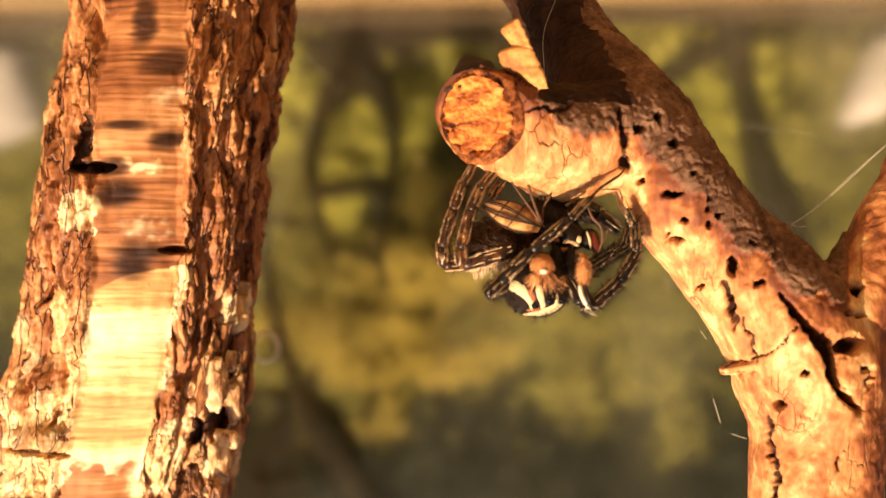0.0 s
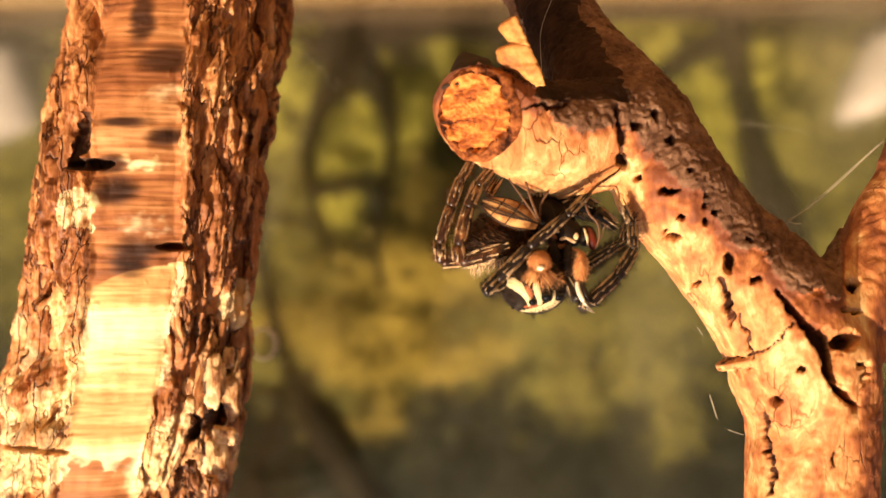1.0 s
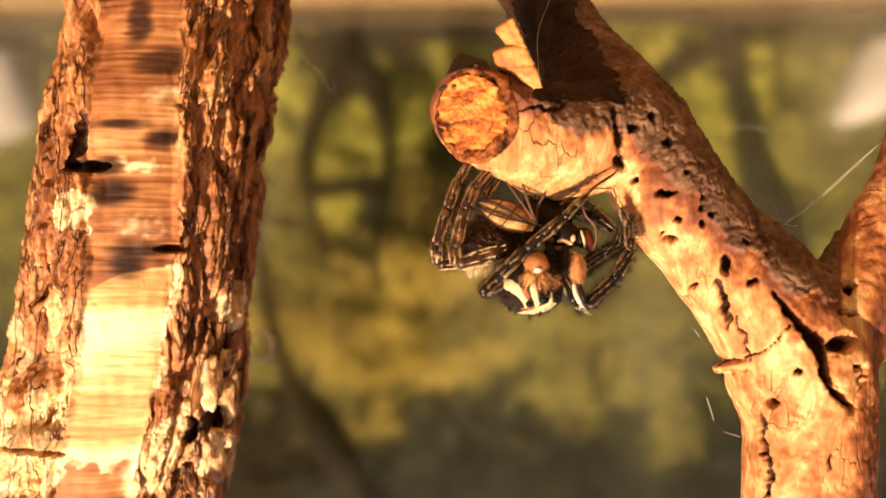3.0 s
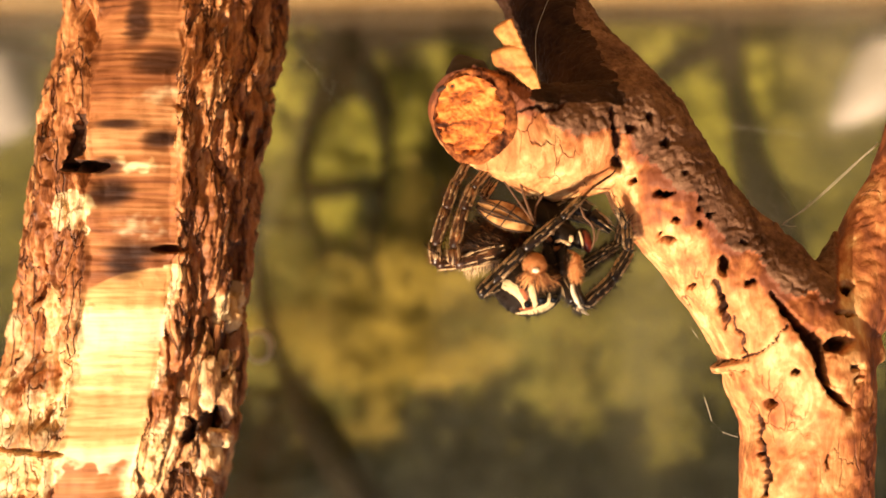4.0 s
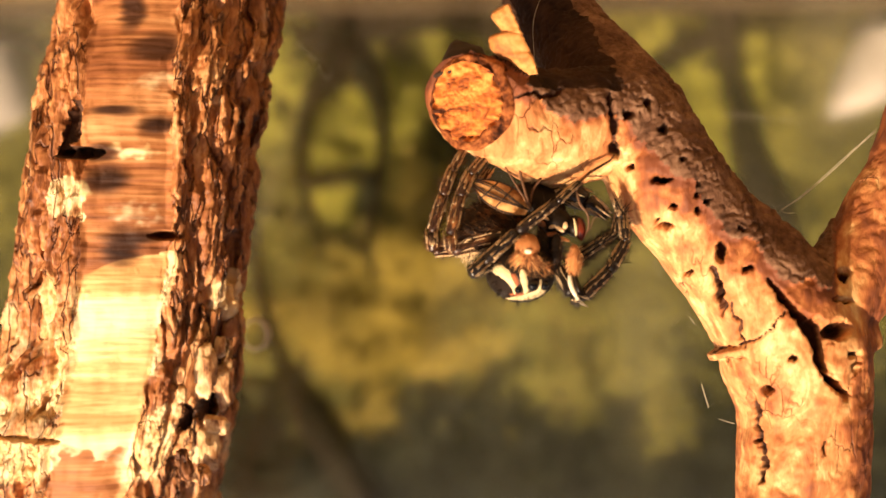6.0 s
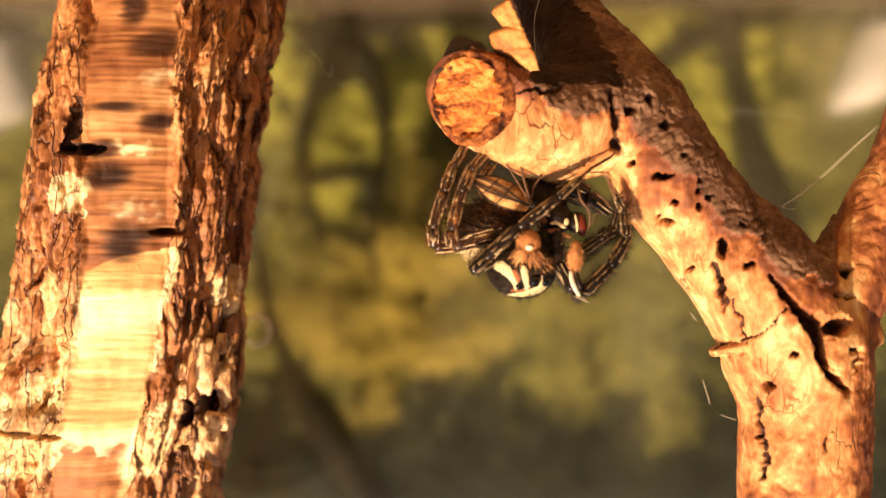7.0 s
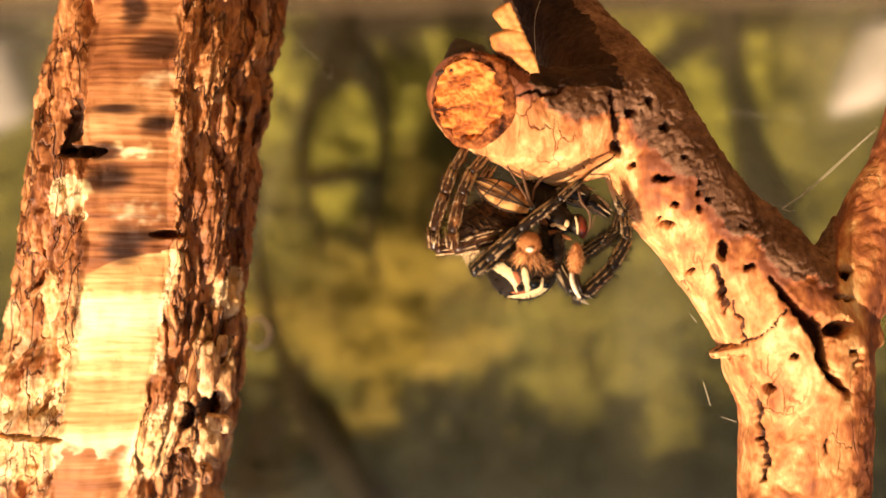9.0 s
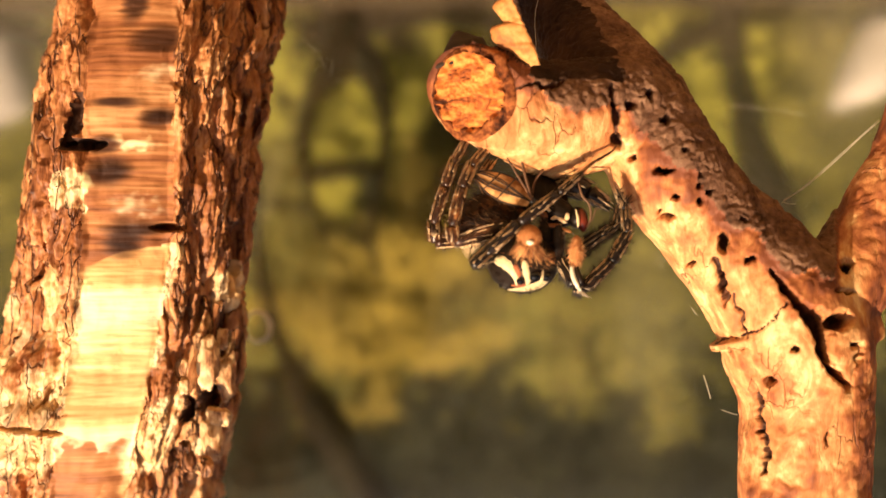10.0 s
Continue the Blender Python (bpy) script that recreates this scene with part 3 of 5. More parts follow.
# insect holes and pits: aside, across, half width, half height, depth, lean
PITS = [(17.59, -8.06, 0.34, 0.4, 0.9, 0.2), (17.68, -4.29, 0.85, 0.32, 1.0, -0.35), (18.37, -2.21, 0.28, 0.28, 0.8, 0), (17.89, -0.61, 0.8, 0.3, 0.8, -0.45),
        (22.18, 1.30, 0.42, 0.75, 1.0, 0.1), (19.76, 2.86, 0.45, 0.22, 0.7, -0.3), (20.36, -3.12, 0.3, 0.25, 0.7, 0), (21.27, -2.60, 0.25, 0.32, 0.7, 0),
        (20.54, -1.82, 0.3, 0.4, 0.8, 0), (20.15, -3.90, 0.2, 0.3, 0.6, 0), (25.82, 12.00, 0.6, 0.42, 1.0, 0.2), (25.26, 13.52, 0.3, 0.5, 0.8, 0),
        (25.56, 17.55, 0.28, 1.5, 0.8, 0.08), (17.33, -1.08, 0.2, 0.2, 0.5, 0), (22.09, 4.12, 0.4, 0.9, 0.5, 0.1), (22.53, 5.55, 0.3, 0.6, 0.5, 0),
        (10.83, -1.30, 0.5, 0.25, 0.4, 0), (14.30, -6.50, 0.25, 0.9, 0.7, 0.3), (14.95, -9.31, 0.6, 0.3, 0.7, 0.4), (19.06, -5.63, 0.22, 0.2, 0.5, 0),
        (23.61, -0.43, 0.3, 0.3, 0.5, 0), (24.26, 2.60, 0.5, 0.3, 0.5, 0.4), (27.73, 9.53, 0.3, 0.2, 0.4, 0), (30.33, 16.46, 0.2, 0.7, 0.6, 0), (31.4, 7.2, 1.0, 0.9, 1.3, 0.1), (31.6, 3.2, 0.6, 0.5, 1.0, 0.2),
        (31.5, 5.1, 0.9, 0.3, 0.7, 0.2), (15.16, -5.20, 0.5, 0.35, 0.8, 0.4), (16.46, -9.96, 0.3, 0.5, 0.8, 0)]
# cracks: rows of aside, across, half width; then a depth
CRACKS = [([(25.99, 3.55, 0.15), (27.29, 5.20, 0.35), (28.38, 6.50, 0.55), (29.81, 7.71, 0.8), (29.98, 9.31, 0.7), (30.54, 10.83, 0.35), (31.97, 12.56, 0.2)], 3.0),
          ([(31.97, 12.56, 0.15), (32.71, 10.83, 0.2), (33.14, 9.31, 0.3), (32.06, 9.10, 0.2)], 1.4),
          ([(21.10, 8.79, 0.09), (23.39, 8.45, 0.1), (25.56, 7.71, 0.11), (27.08, 6.07, 0.09)], 0.35),
          ([(22.96, 5.20, 0.12), (23.74, 6.93, 0.2), (24.09, 8.66, 0.12)], 0.5),
          ([(21.66, 2.60, 0.3), (22.09, 4.33, 0.2), (22.44, 5.85, 0.15)], 0.5),
          ([(24.91, 13.00, 0.2), (25.04, 14.73, 0.2), (25.39, 16.12, 0.2), (25.47, 19.06, 0.3)], 0.7),
          ([(20.36, 9.27, 0.12), (24.26, 9.36, 0.1)], 0.5),
          ([(5.20, -10.61, 0.15), (8.23, -10.61, 0.2), (9.96, -10.83, 0.15)], 0.5),
          ([(13.43, -10.40, 0.3), (14.08, -8.23, 0.35), (13.86, -6.50, 0.3)], 0.9)]
CRACKS = [(spline([(r, d, max(w, 0.09)) for r, d, w in rows], 60), depth) for rows, depth in CRACKS]
CRACKS = [(q, depth, (q[:, 0].min() - 1, q[:, 0].max() + 1, q[:, 1].min() - 1, q[:, 1].max() + 1)) for q, depth in CRACKS]


# rim of the dark outer bark, which still covers the branch on its shaded side and carries some of that shade in its
# colour: aside, across
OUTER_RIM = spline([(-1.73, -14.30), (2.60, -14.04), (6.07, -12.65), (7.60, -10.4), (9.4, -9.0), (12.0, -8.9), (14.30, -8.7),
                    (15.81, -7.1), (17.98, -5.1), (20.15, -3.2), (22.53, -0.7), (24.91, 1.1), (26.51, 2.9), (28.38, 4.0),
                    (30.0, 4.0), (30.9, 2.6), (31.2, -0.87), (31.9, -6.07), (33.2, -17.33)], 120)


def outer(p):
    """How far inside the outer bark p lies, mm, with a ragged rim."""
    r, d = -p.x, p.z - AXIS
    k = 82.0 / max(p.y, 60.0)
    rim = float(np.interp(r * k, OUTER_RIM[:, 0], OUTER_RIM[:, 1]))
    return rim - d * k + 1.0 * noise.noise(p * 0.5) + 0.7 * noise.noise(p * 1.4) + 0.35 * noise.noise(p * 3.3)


def skin(p, n):
    """Height of the branch's bark at p (mm, world), whose smooth normal is n."""
    k = 82.0 / max(p.y, 60.0)
    r, d = -p.x * k, (p.z - AXIS) * k
    if abs(d) > 26 or n.y > 0.6:
        return 0.5 * noise.noise(p * 0.16) + 0.3 * noise.noise(p * 0.8), outer(p), 0.0
    h = 0.5 * noise.noise(p * 0.16) + 0.14 * noise.noise(p * 0.55 + Vector((7, 0, 0))) + 0.04 * noise.noise(p * 1.5)
    f = noise.noise(p * 0.42 + Vector((3, 9, 1))) + 0.45 * noise.noise(p * 1.3)
    h += 0.07 * step(f, 0.04, 0.1) + 0.06 * step(f, -0.32, -0.26)
    h += 0.03 * noise.noise(p * 4.0)
    e, _ = noise.voronoi(Vector((p.x * 0.5, p.y * 0.5, p.z * 0.3)) + 0.7 * noise.noise_vector(p * 0.7))
    o = outer(p)
    h += 0.32 * step(o, -0.05, 0.25)
    h += step(o, 0.0, 0.5) * (0.13 * step(e[1] - e[0], 0.0, 0.1) - 0.13 + 0.1 * noise.noise(p * 2.4) + 0.06 * noise.noise(p * 6.0))
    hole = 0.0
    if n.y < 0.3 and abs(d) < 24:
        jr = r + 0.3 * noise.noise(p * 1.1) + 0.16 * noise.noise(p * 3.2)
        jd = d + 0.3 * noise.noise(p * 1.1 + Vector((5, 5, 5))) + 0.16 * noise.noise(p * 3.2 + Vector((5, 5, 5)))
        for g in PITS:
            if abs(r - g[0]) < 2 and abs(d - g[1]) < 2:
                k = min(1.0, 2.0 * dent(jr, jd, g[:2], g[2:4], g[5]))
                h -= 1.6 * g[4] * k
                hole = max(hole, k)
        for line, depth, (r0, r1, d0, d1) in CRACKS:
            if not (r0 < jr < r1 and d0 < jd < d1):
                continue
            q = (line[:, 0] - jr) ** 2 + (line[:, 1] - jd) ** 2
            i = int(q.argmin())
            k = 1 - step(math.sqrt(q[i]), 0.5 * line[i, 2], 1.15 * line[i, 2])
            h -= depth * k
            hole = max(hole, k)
    # a torn ring of old bark round the stem
    w = d - 9.14 + 0.06 * (r - 21.10) + 0.1 * noise.noise(p * 0.9)
    h += 0.75 * (1 - step(abs(w), 0.25, 0.45)) * (1 - step(r, 21.66, 25.56))
    return h, o, hole


def branch():
    th = thing("branch", spot(4, -95, 114), "forked dead branch with pale flaking bark and a sawn stub", "branch")
    bm = bmesh.new()
    tube(bm, limb([(29.4, 35.48, 83, 4.9), (28.7, 19.11, 82, 4.78), (28.75, 13.82, 82, 4.85), (27.9, 8.62, 82, 5.6),
                   (24.75, 3.95, 82, 4.75), (20.95, -0.6, 82, 4.05), (17.85, -4.1, 82, 4.1), (15.6, -8.87, 83.5, 3.95),
                   (11.6, -16.12, 89.5, 3.2), (9.35, -21.55, 92.5, 3.3), (5.6, -34.20, 101, 3.8), (4.54, -68.12, 113, 4.6), (3.98, -94.32, 114, 5.18)], 160), 48)
    tube(bm, limb([(28.42, 7.75, 82, 4.12), (33.05, 2.9, 83, 3.3), (36.0, -2.26, 84, 2.95), (38.85, -8.58, 85, 2.75), (45.7, -20.50, 88, 2.60)], 40), 40)
    tube(bm, limb([(15.95, -9.20, 82.5, 3.64), (9.73, -7.95, 81.5, 4.25), (6.21, -8.6, 80.5, 3.9), (3.09, -9.6, 79, 3.25), (0.64, -10.00, 76, 3.02)], 30), 40)
    tube(bm, limb([(31.40, 8.73, 83, 3.47), (30.59, 5.16, 82, 3.03), (31.02, 2.77, 82, 1.95)], 12), 24)
    me = bpy.data.meshes.new("form")
    bm.to_mesh(me)
    bm.free()
    form = new("form", me)
    mod = form.modifiers.new("union", "REMESH")
    mod.mode, mod.voxel_size = "VOXEL", 0.14
    deps = bpy.context.evaluated_depsgraph_get()
    me = bpy.data.meshes.new_from_object(form.evaluated_get(deps))
    bpy.data.objects.remove(form)
    bm = bmesh.new()
    bm.from_mesh(me)
    for _ in range(4):
        bmesh.ops.smooth_vert(bm, verts=bm.verts, factor=0.5, use_axis_x=True, use_axis_y=True, use_axis_z=True)
    bm.normal_update()
    centre, way = spot(*CUT_AT), spot(*(CUT_AT + CUT_WAY)) - spot(*CUT_AT)
    found = [skin(v.co, v.normal) for v in bm.verts]
    inside, holes = [q[1] for q in found], [q[2] for q in found]
    moved = [v.co + v.normal * q[0] for v, q in zip(bm.verts, found)]
    for v, co in zip(bm.verts, moved):
        over = (co - centre).dot(way)
        if over > 0 and (co - centre).length < 12:
            co = co - way * over
        v.co = co
    bm.verts.index_update()
    pts = [v.co[:] for v in bm.verts]
    both = {0: [], 1: []}
    layer = []
    for p, o in zip(pts, inside):
        p = Vector(p)
        r, d = -p.x, p.z - AXIS
        # cream also paints the sunlit edge and stub, red the shaded arm
        red = 0.46 + 0.16 * max(o, -5.5) + 0.28 * step(o, -2.4, -0.1) + 0.3 * step(r, 29.0, 32.0) + 0.7 * noise.noise(p * 0.15 + Vector((4, 0, 2))) + 0.45 * noise.noise(p * 0.5) + 0.3 * noise.noise(p * 1.6)
        red -= 0.8 * (1 - step(r, 11.0, 16.0)) * step(d, -9.0, -6.5)
        red += 0.5 * step(r, 30.5, 33.0) * (1 - step(d, 8.0, 12.0)) + 0.42 * step(d, 6.0, 12.0) + 0.2 * step(d, 13.0, 18.0) + 0.6 * (1 - step((p - centre).length, 3.9, 5.2))
        layer.append(min(1.0, max(0.0, red)))
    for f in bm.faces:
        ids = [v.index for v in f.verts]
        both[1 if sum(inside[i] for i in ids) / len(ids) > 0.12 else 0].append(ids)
    bm.free()
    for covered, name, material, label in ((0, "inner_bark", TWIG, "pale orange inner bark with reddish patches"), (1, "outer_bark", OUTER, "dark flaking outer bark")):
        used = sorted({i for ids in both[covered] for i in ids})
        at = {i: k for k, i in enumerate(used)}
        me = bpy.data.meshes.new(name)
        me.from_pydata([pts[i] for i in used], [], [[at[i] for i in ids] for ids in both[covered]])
        me.attributes.new("layer_and_light", "FLOAT", "POINT").data.foreach_set("value", [layer[i] for i in used])
        # the stem's dark smooth bark above the stub, with shade put into its colour, against its flaky flank
        me.attributes.new("smooth_shaded_bark", "FLOAT", "POINT").data.foreach_set("value", [step(-10.2 + 0.6 * noise.noise(Vector(pts[i]) * 0.7) - (pts[i][2] - AXIS), 0.0, 0.8)
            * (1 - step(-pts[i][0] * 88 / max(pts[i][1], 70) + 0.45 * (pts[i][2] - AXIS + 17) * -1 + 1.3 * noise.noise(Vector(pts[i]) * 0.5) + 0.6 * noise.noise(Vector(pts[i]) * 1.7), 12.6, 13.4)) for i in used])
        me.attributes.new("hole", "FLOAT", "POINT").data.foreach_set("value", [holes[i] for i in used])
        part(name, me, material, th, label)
    # the sawn face, fibrous and sunken, with a rim of bark
    side = way.cross(Vector((0, 0, 1))).normalized()
    up = side.cross(way).normalized()
    for name, r0, r1, material in (("cut_face", 0.0, 0.86, CUT), ("bark_rim", 0.74, 1.08, RIM)):
        bm = bmesh.new()
        rings = []
        for k in np.linspace(r0, r1, 40 if r0 == 0 else 14):
            ring = []
            for a in np.linspace(0, math.tau, 110, endpoint=False):
                wob = 1 + 0.05 * noise.noise((math.cos(a) * 1.5, math.sin(a) * 1.5, 2)) + 0.03 * noise.noise((math.cos(a) * 5, math.sin(a) * 5, 4))
                p = centre + (side * math.cos(a) * 3.2 + up * math.sin(a) * 3.35) * k * wob
                p = p - (side * 0.42 + up * 0.15) * (1 - step(k, 0.75, 1.0))
                if r0 == 0:
                    z = 0.34 + 0.55 * (noise.noise(p * 2.0) * step(k, 0.5, 0.8)) + 0.16 * noise.noise(Vector((p.x * 3.5, p.y, p.z * 1.6))) + 0.08 * noise.noise(p * 6)
                else:
                    t = (k - r0) / (r1 - r0)
                    z = 0.42 * math.sin(math.pi * t) ** 0.7 - 0.1 + 0.22 * noise.noise(p * 2.4) + 0.08 * noise.noise(p * 6) - 0.5 * step(t, 0.85, 1.0)
                ring.append(bm.verts.new(p + way * z))
            rings.append(ring)
        for p, q in zip(rings, rings[1:]):
            for i in range(len(p)):
                j = (i + 1) % len(p)
                bm.faces.new((p[i], p[j], q[j], q[i]))
        bmesh.ops.recalc_face_normals(bm, faces=bm.faces)
        part(name, bm, material, th, "orange fibrous sawn end" if r0 == 0 else "dark cracked bark rim")
    # a dark thorn of bark over the sawn end
    bm = bmesh.new()
    tube(bm, [(*q[:3], q[3] * (1 + 0.25 * noise.noise(Vector(q[:3]) * 1.3))) for q in
              limb([(2.76, -11.67, 81.5, 3.0), (2.50, -12.96, 81.5, 2.5), (2.11, -13.82, 81.5, 1.6), (1.85, -14.51, 81.5, 0.75), (1.77, -14.86, 81.5, 0.08)], 20)], 18, 0.7)
    part("bark_spur", bm, DARKBARK, th, "dark pointed bark spur")
    # a ragged flake of outer bark
    bm = bmesh.new()
    grid = []
    for i, q in enumerate(spline([(5.15, -16.6, 5.45), (4.35, -16.05, 5.75), (4.6, -15.6, 6.0), (4.95, -15.1, 6.2), (5.1, -14.7, 6.4), (4.2, -14.35, 6.55), (4.25, -13.7, 6.85),
                                  (4.7, -13.15, 7.1), (5.7, -12.8, 7.25), (6.2, -12.2, 7.45), (6.7, -11.6, 7.65)], 44)):
        row = []
        for u in np.linspace(0, 1, 9):
            tear = 0.16 * noise.noise((i * 0.6, 3.0 * (u > 0.5), 16)) * abs(2 * u - 1)
            row.append(bm.verts.new(spot(q[0] + (q[2] - q[0]) * u + tear, q[1], 77.4 + 0.9 * (1 - u) ** 2 + 0.25 * noise.noise((i * 0.12, u * 2, 1)) + 0.1 * noise.noise((i * 0.4, u * 4, 3)))))
        grid.append(row)
    for p, q in zip(grid, grid[1:]):
        for i in range(8):
            bm.faces.new((p[i], p[i + 1], q[i + 1], q[i]))
    ob = part("bark_flake", bm, FLAKE, th, "ragged light orange bark flake")
    ob.modifiers.new("thick", "SOLIDIFY").thickness = 0.00015


branch()

# ---------------------------------------------------------------- garden behind
def leaf_cloud(name, box, count, size, material, label, seed, lumps=9, heart=True):
    """Leaves scattered through lumps of a box (aside, across, away: low and high each), one mesh."""
    rnd = random.Random(seed)
    lows, highs = zip(*box)
    centres = [[rnd.uniform(a, b) for a, b in box] for _ in range(lumps)]
    reach = [(b - a) * 0.17 for a, b in box]
    to_sun = Vector((0, -1, 0)).rotation_difference(Vector((0.25, -0.75, 0.6))).to_matrix()
    verts, faces = [], []
    for k in range(count):
        c = rnd.choice(centres)
        p = spot(*[rnd.gauss(m, s) for m, s in zip(c, reach)])
        if p.z < -325:
            continue
        turn = Euler((rnd.uniform(-0.6, 0.6), rnd.uniform(-0.6, 0.6), rnd.uniform(0, 6.3))).to_matrix()
        s = size * rnd.uniform(0.5, 1.3)
        n = len(verts)
        for q in ((-1, 0, 0), (0.1, -0.45, 0.12), (1.1, 0, -0.1), (0.1, 0.45, 0.12)):
            w = turn @ (Vector(q) * s)
            verts.append(p + to_sun @ Vector((w.x, w.z, w.y)))
        faces += [(n, n + 1, n + 2), (n, n + 2, n + 3)]
    # the dense heart of the bush behind its leaves
    cols, rows = (36, 24) if heart else (0, 0)
    n = len(verts)
    for i in range(rows + 1 if heart else 0):
        for j in range(cols + 1):
            u, v = j / cols, i / rows
            p = spot(lows[0] + (highs[0] - lows[0]) * u, lows[1] + (highs[1] - lows[1]) * v, highs[2])
            edge = max(abs(u - 0.5), abs(v - 0.5)) * 2
            p.y += 0.12 * (highs[1] - lows[1]) * noise.noise(p * 0.012) + 0.5 * (highs[1] - lows[1]) * max(0, edge - 0.75)
            p += Vector((1, 0, 1)) * 40 * noise.noise(p * 0.006) * edge
            verts.append(p)
    for i in range(rows):
        for j in range(cols):
            far = max(abs((j + 0.5) / cols - 0.5), abs((i + 0.5) / rows - 0.5)) * 2
            if far + 0.55 * noise.noise((j * 0.23, i * 0.3, seed * 7.0)) + 0.3 * noise.noise((j * 0.7, i * 0.9, seed * 3.0)) < 0.8:
                k = n + i * (cols + 1) + j
                faces.append((k, k + 1, k + cols + 2, k + cols + 1))
    me = bpy.data.meshes.new(name)
    me.from_pydata(verts, [], faces)
    return tagged(part(name, me, material), label, "foliage", kind="stuff")


def leaf_material(name, stops, size):
    """Leaves whose colour drifts from clump to clump and differs a little from leaf to leaf."""
    m, t, b = nodes(name)
    tc = t.nodes.new("ShaderNodeTexCoord")
    n = add(t, "ShaderNodeTexNoise", Scale=size, Detail=2.0)
    t.links.new(tc.outputs["Object"], n.inputs["Vector"])
    g = t.nodes.new("ShaderNodeNewGeometry")
    mix = t.nodes.new("ShaderNodeMix")
    mix.inputs[0].default_value = 0.1
    t.links.new(n.outputs[0], mix.inputs[2])
    t.links.new(g.outputs["Random Per Island"], mix.inputs[3])
    r = ramp(t, stops)
    t.links.new(mix.outputs[0], r.inputs[0])
    t.links.new(r.outputs[0], b.inputs["Base Color"])
    b.inputs["Roughness"].default_value = 0.7
    b.inputs["Specular IOR Level"].default_value = 0.2
    return m


# GREEN and OLIVE are lit and dimmer tones; DIM's near-black holds the hedge's shade
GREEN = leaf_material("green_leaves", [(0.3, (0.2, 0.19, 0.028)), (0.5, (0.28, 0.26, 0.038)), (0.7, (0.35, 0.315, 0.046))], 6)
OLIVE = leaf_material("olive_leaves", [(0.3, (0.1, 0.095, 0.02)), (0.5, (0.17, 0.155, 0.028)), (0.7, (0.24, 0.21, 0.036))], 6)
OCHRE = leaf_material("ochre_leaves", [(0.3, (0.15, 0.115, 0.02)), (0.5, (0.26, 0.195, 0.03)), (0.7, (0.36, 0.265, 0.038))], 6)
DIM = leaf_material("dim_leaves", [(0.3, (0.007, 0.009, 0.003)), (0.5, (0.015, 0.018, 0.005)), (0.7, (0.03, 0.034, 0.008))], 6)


def shrub(rows_list, label):
    base = spot(*rows_list[0][0][:3])
    th = thing("shrub", (base.x, base.y, -330), label, "shrub", "bare shrubs")
    for k, rows in enumerate(rows_list):
        bm = bmesh.new()
        tube(bm, [(*q[:3], q[3] * (1 + 0.25 * noise.noise(Vector(q[:3]) * 0.03))) for q in limb(rows, 26)], 10)
        part("stem" if k == 0 else "twig", bm, STEM, th)
    # thin side twigs with a few withered leaves
    rnd = random.Random(len(rows_list))
    leaves = bmesh.new()
    for k in range(26):
        line = limb(rnd.choice(rows_list), 40)
        q = rnd.choice(line[6:])
        way = Vector((rnd.gauss(0, 1), rnd.gauss(0, 0.4), rnd.gauss(0, 1))).normalized()
        far = rnd.uniform(14, 42)
        bm = bmesh.new()
        tube(bm, [(*(Vector(q[:3]) + way * far * u + Vector((0, 0, -0.004 * (far * u) ** 2))), 2.2 * (1.2 - u)) for u in (0, 0.3, 0.6, 1)], 6)
        part("side_twig", bm, STEM, th)
        for _ in range(2):
            p = Vector(q[:3]) + way * far * rnd.uniform(0.3, 1.1) + 5 * Vector((rnd.gauss(0, 1), rnd.gauss(0, 1), rnd.gauss(0, 1)))
            m = Matrix.LocRotScale(p, Euler((rnd.uniform(0, 6), rnd.uniform(0, 6), rnd.uniform(0, 6))), Vector((1, 1, 1)) * rnd.uniform(3, 7))
            leaves.faces.new([leaves.verts.new(m @ Vector(v)) for v in ((-1, 0, 0), (0, -0.5, 0.15), (1.1, 0, 0), (0, 0.5, 0.15))])
    tagged(part("withered_foliage", leaves, DIM, th, "dark withered leaves", smooth=False), kind="stuff")
    return th


def added_post(at, wide, top, lean, label):
    """A rough pale post, added on the ground for a blurred pale reflection, its head cut aslant."""
    th = thing("added_post", (-at[0], at[1], -330), label, "post", "stone posts")
    bm = bmesh.new()
    bmesh.ops.create_cube(bm, size=1, matrix=Matrix.Translation((-at[0], at[1], (top - 345) / 2)) @ Matrix.Diagonal((wide, wide, top + 345, 1)))
    bmesh.ops.subdivide_edges(bm, edges=bm.edges[:], cuts=15, use_grid_fill=True)
    for v in bm.verts:
        x, y = v.co.x + at[0], v.co.y - at[1]
        k = 0.5 * wide / max(math.hypot(x, y), 1e-3) if math.hypot(x, y) > 0.5 * wide else 1.0
        k *= 1 - 0.2 * step(v.co.z, top - 12, top)
        v.co.x, v.co.y = x * k - at[0], y * k + at[1]
        v.co += Vector((1, 1, 0.4)) * (noise.noise(v.co * 0.02) * wide * 0.12)
        v.co.x += (v.co.z - top) * lean
        if v.co.z > top - 40:
            v.co.z += (v.co.x + at[0]) * 0.3
    part("shaft", bm, PALE, th)
    # an added dark ring makes the gap between two pale patches
    bm = bmesh.new()
    z = top - 80
    tube(bm, [(-at[0] - 80 * lean, at[1], z + k, wide * (0.66 + 0.03 * noise.noise((k * 0.2, wide, 0)))) for k in (-6, -3, 0, 3, 6)], 20)
    part("gap_band", bm, DIM, th, "dark band added as the gap between two pale patches")


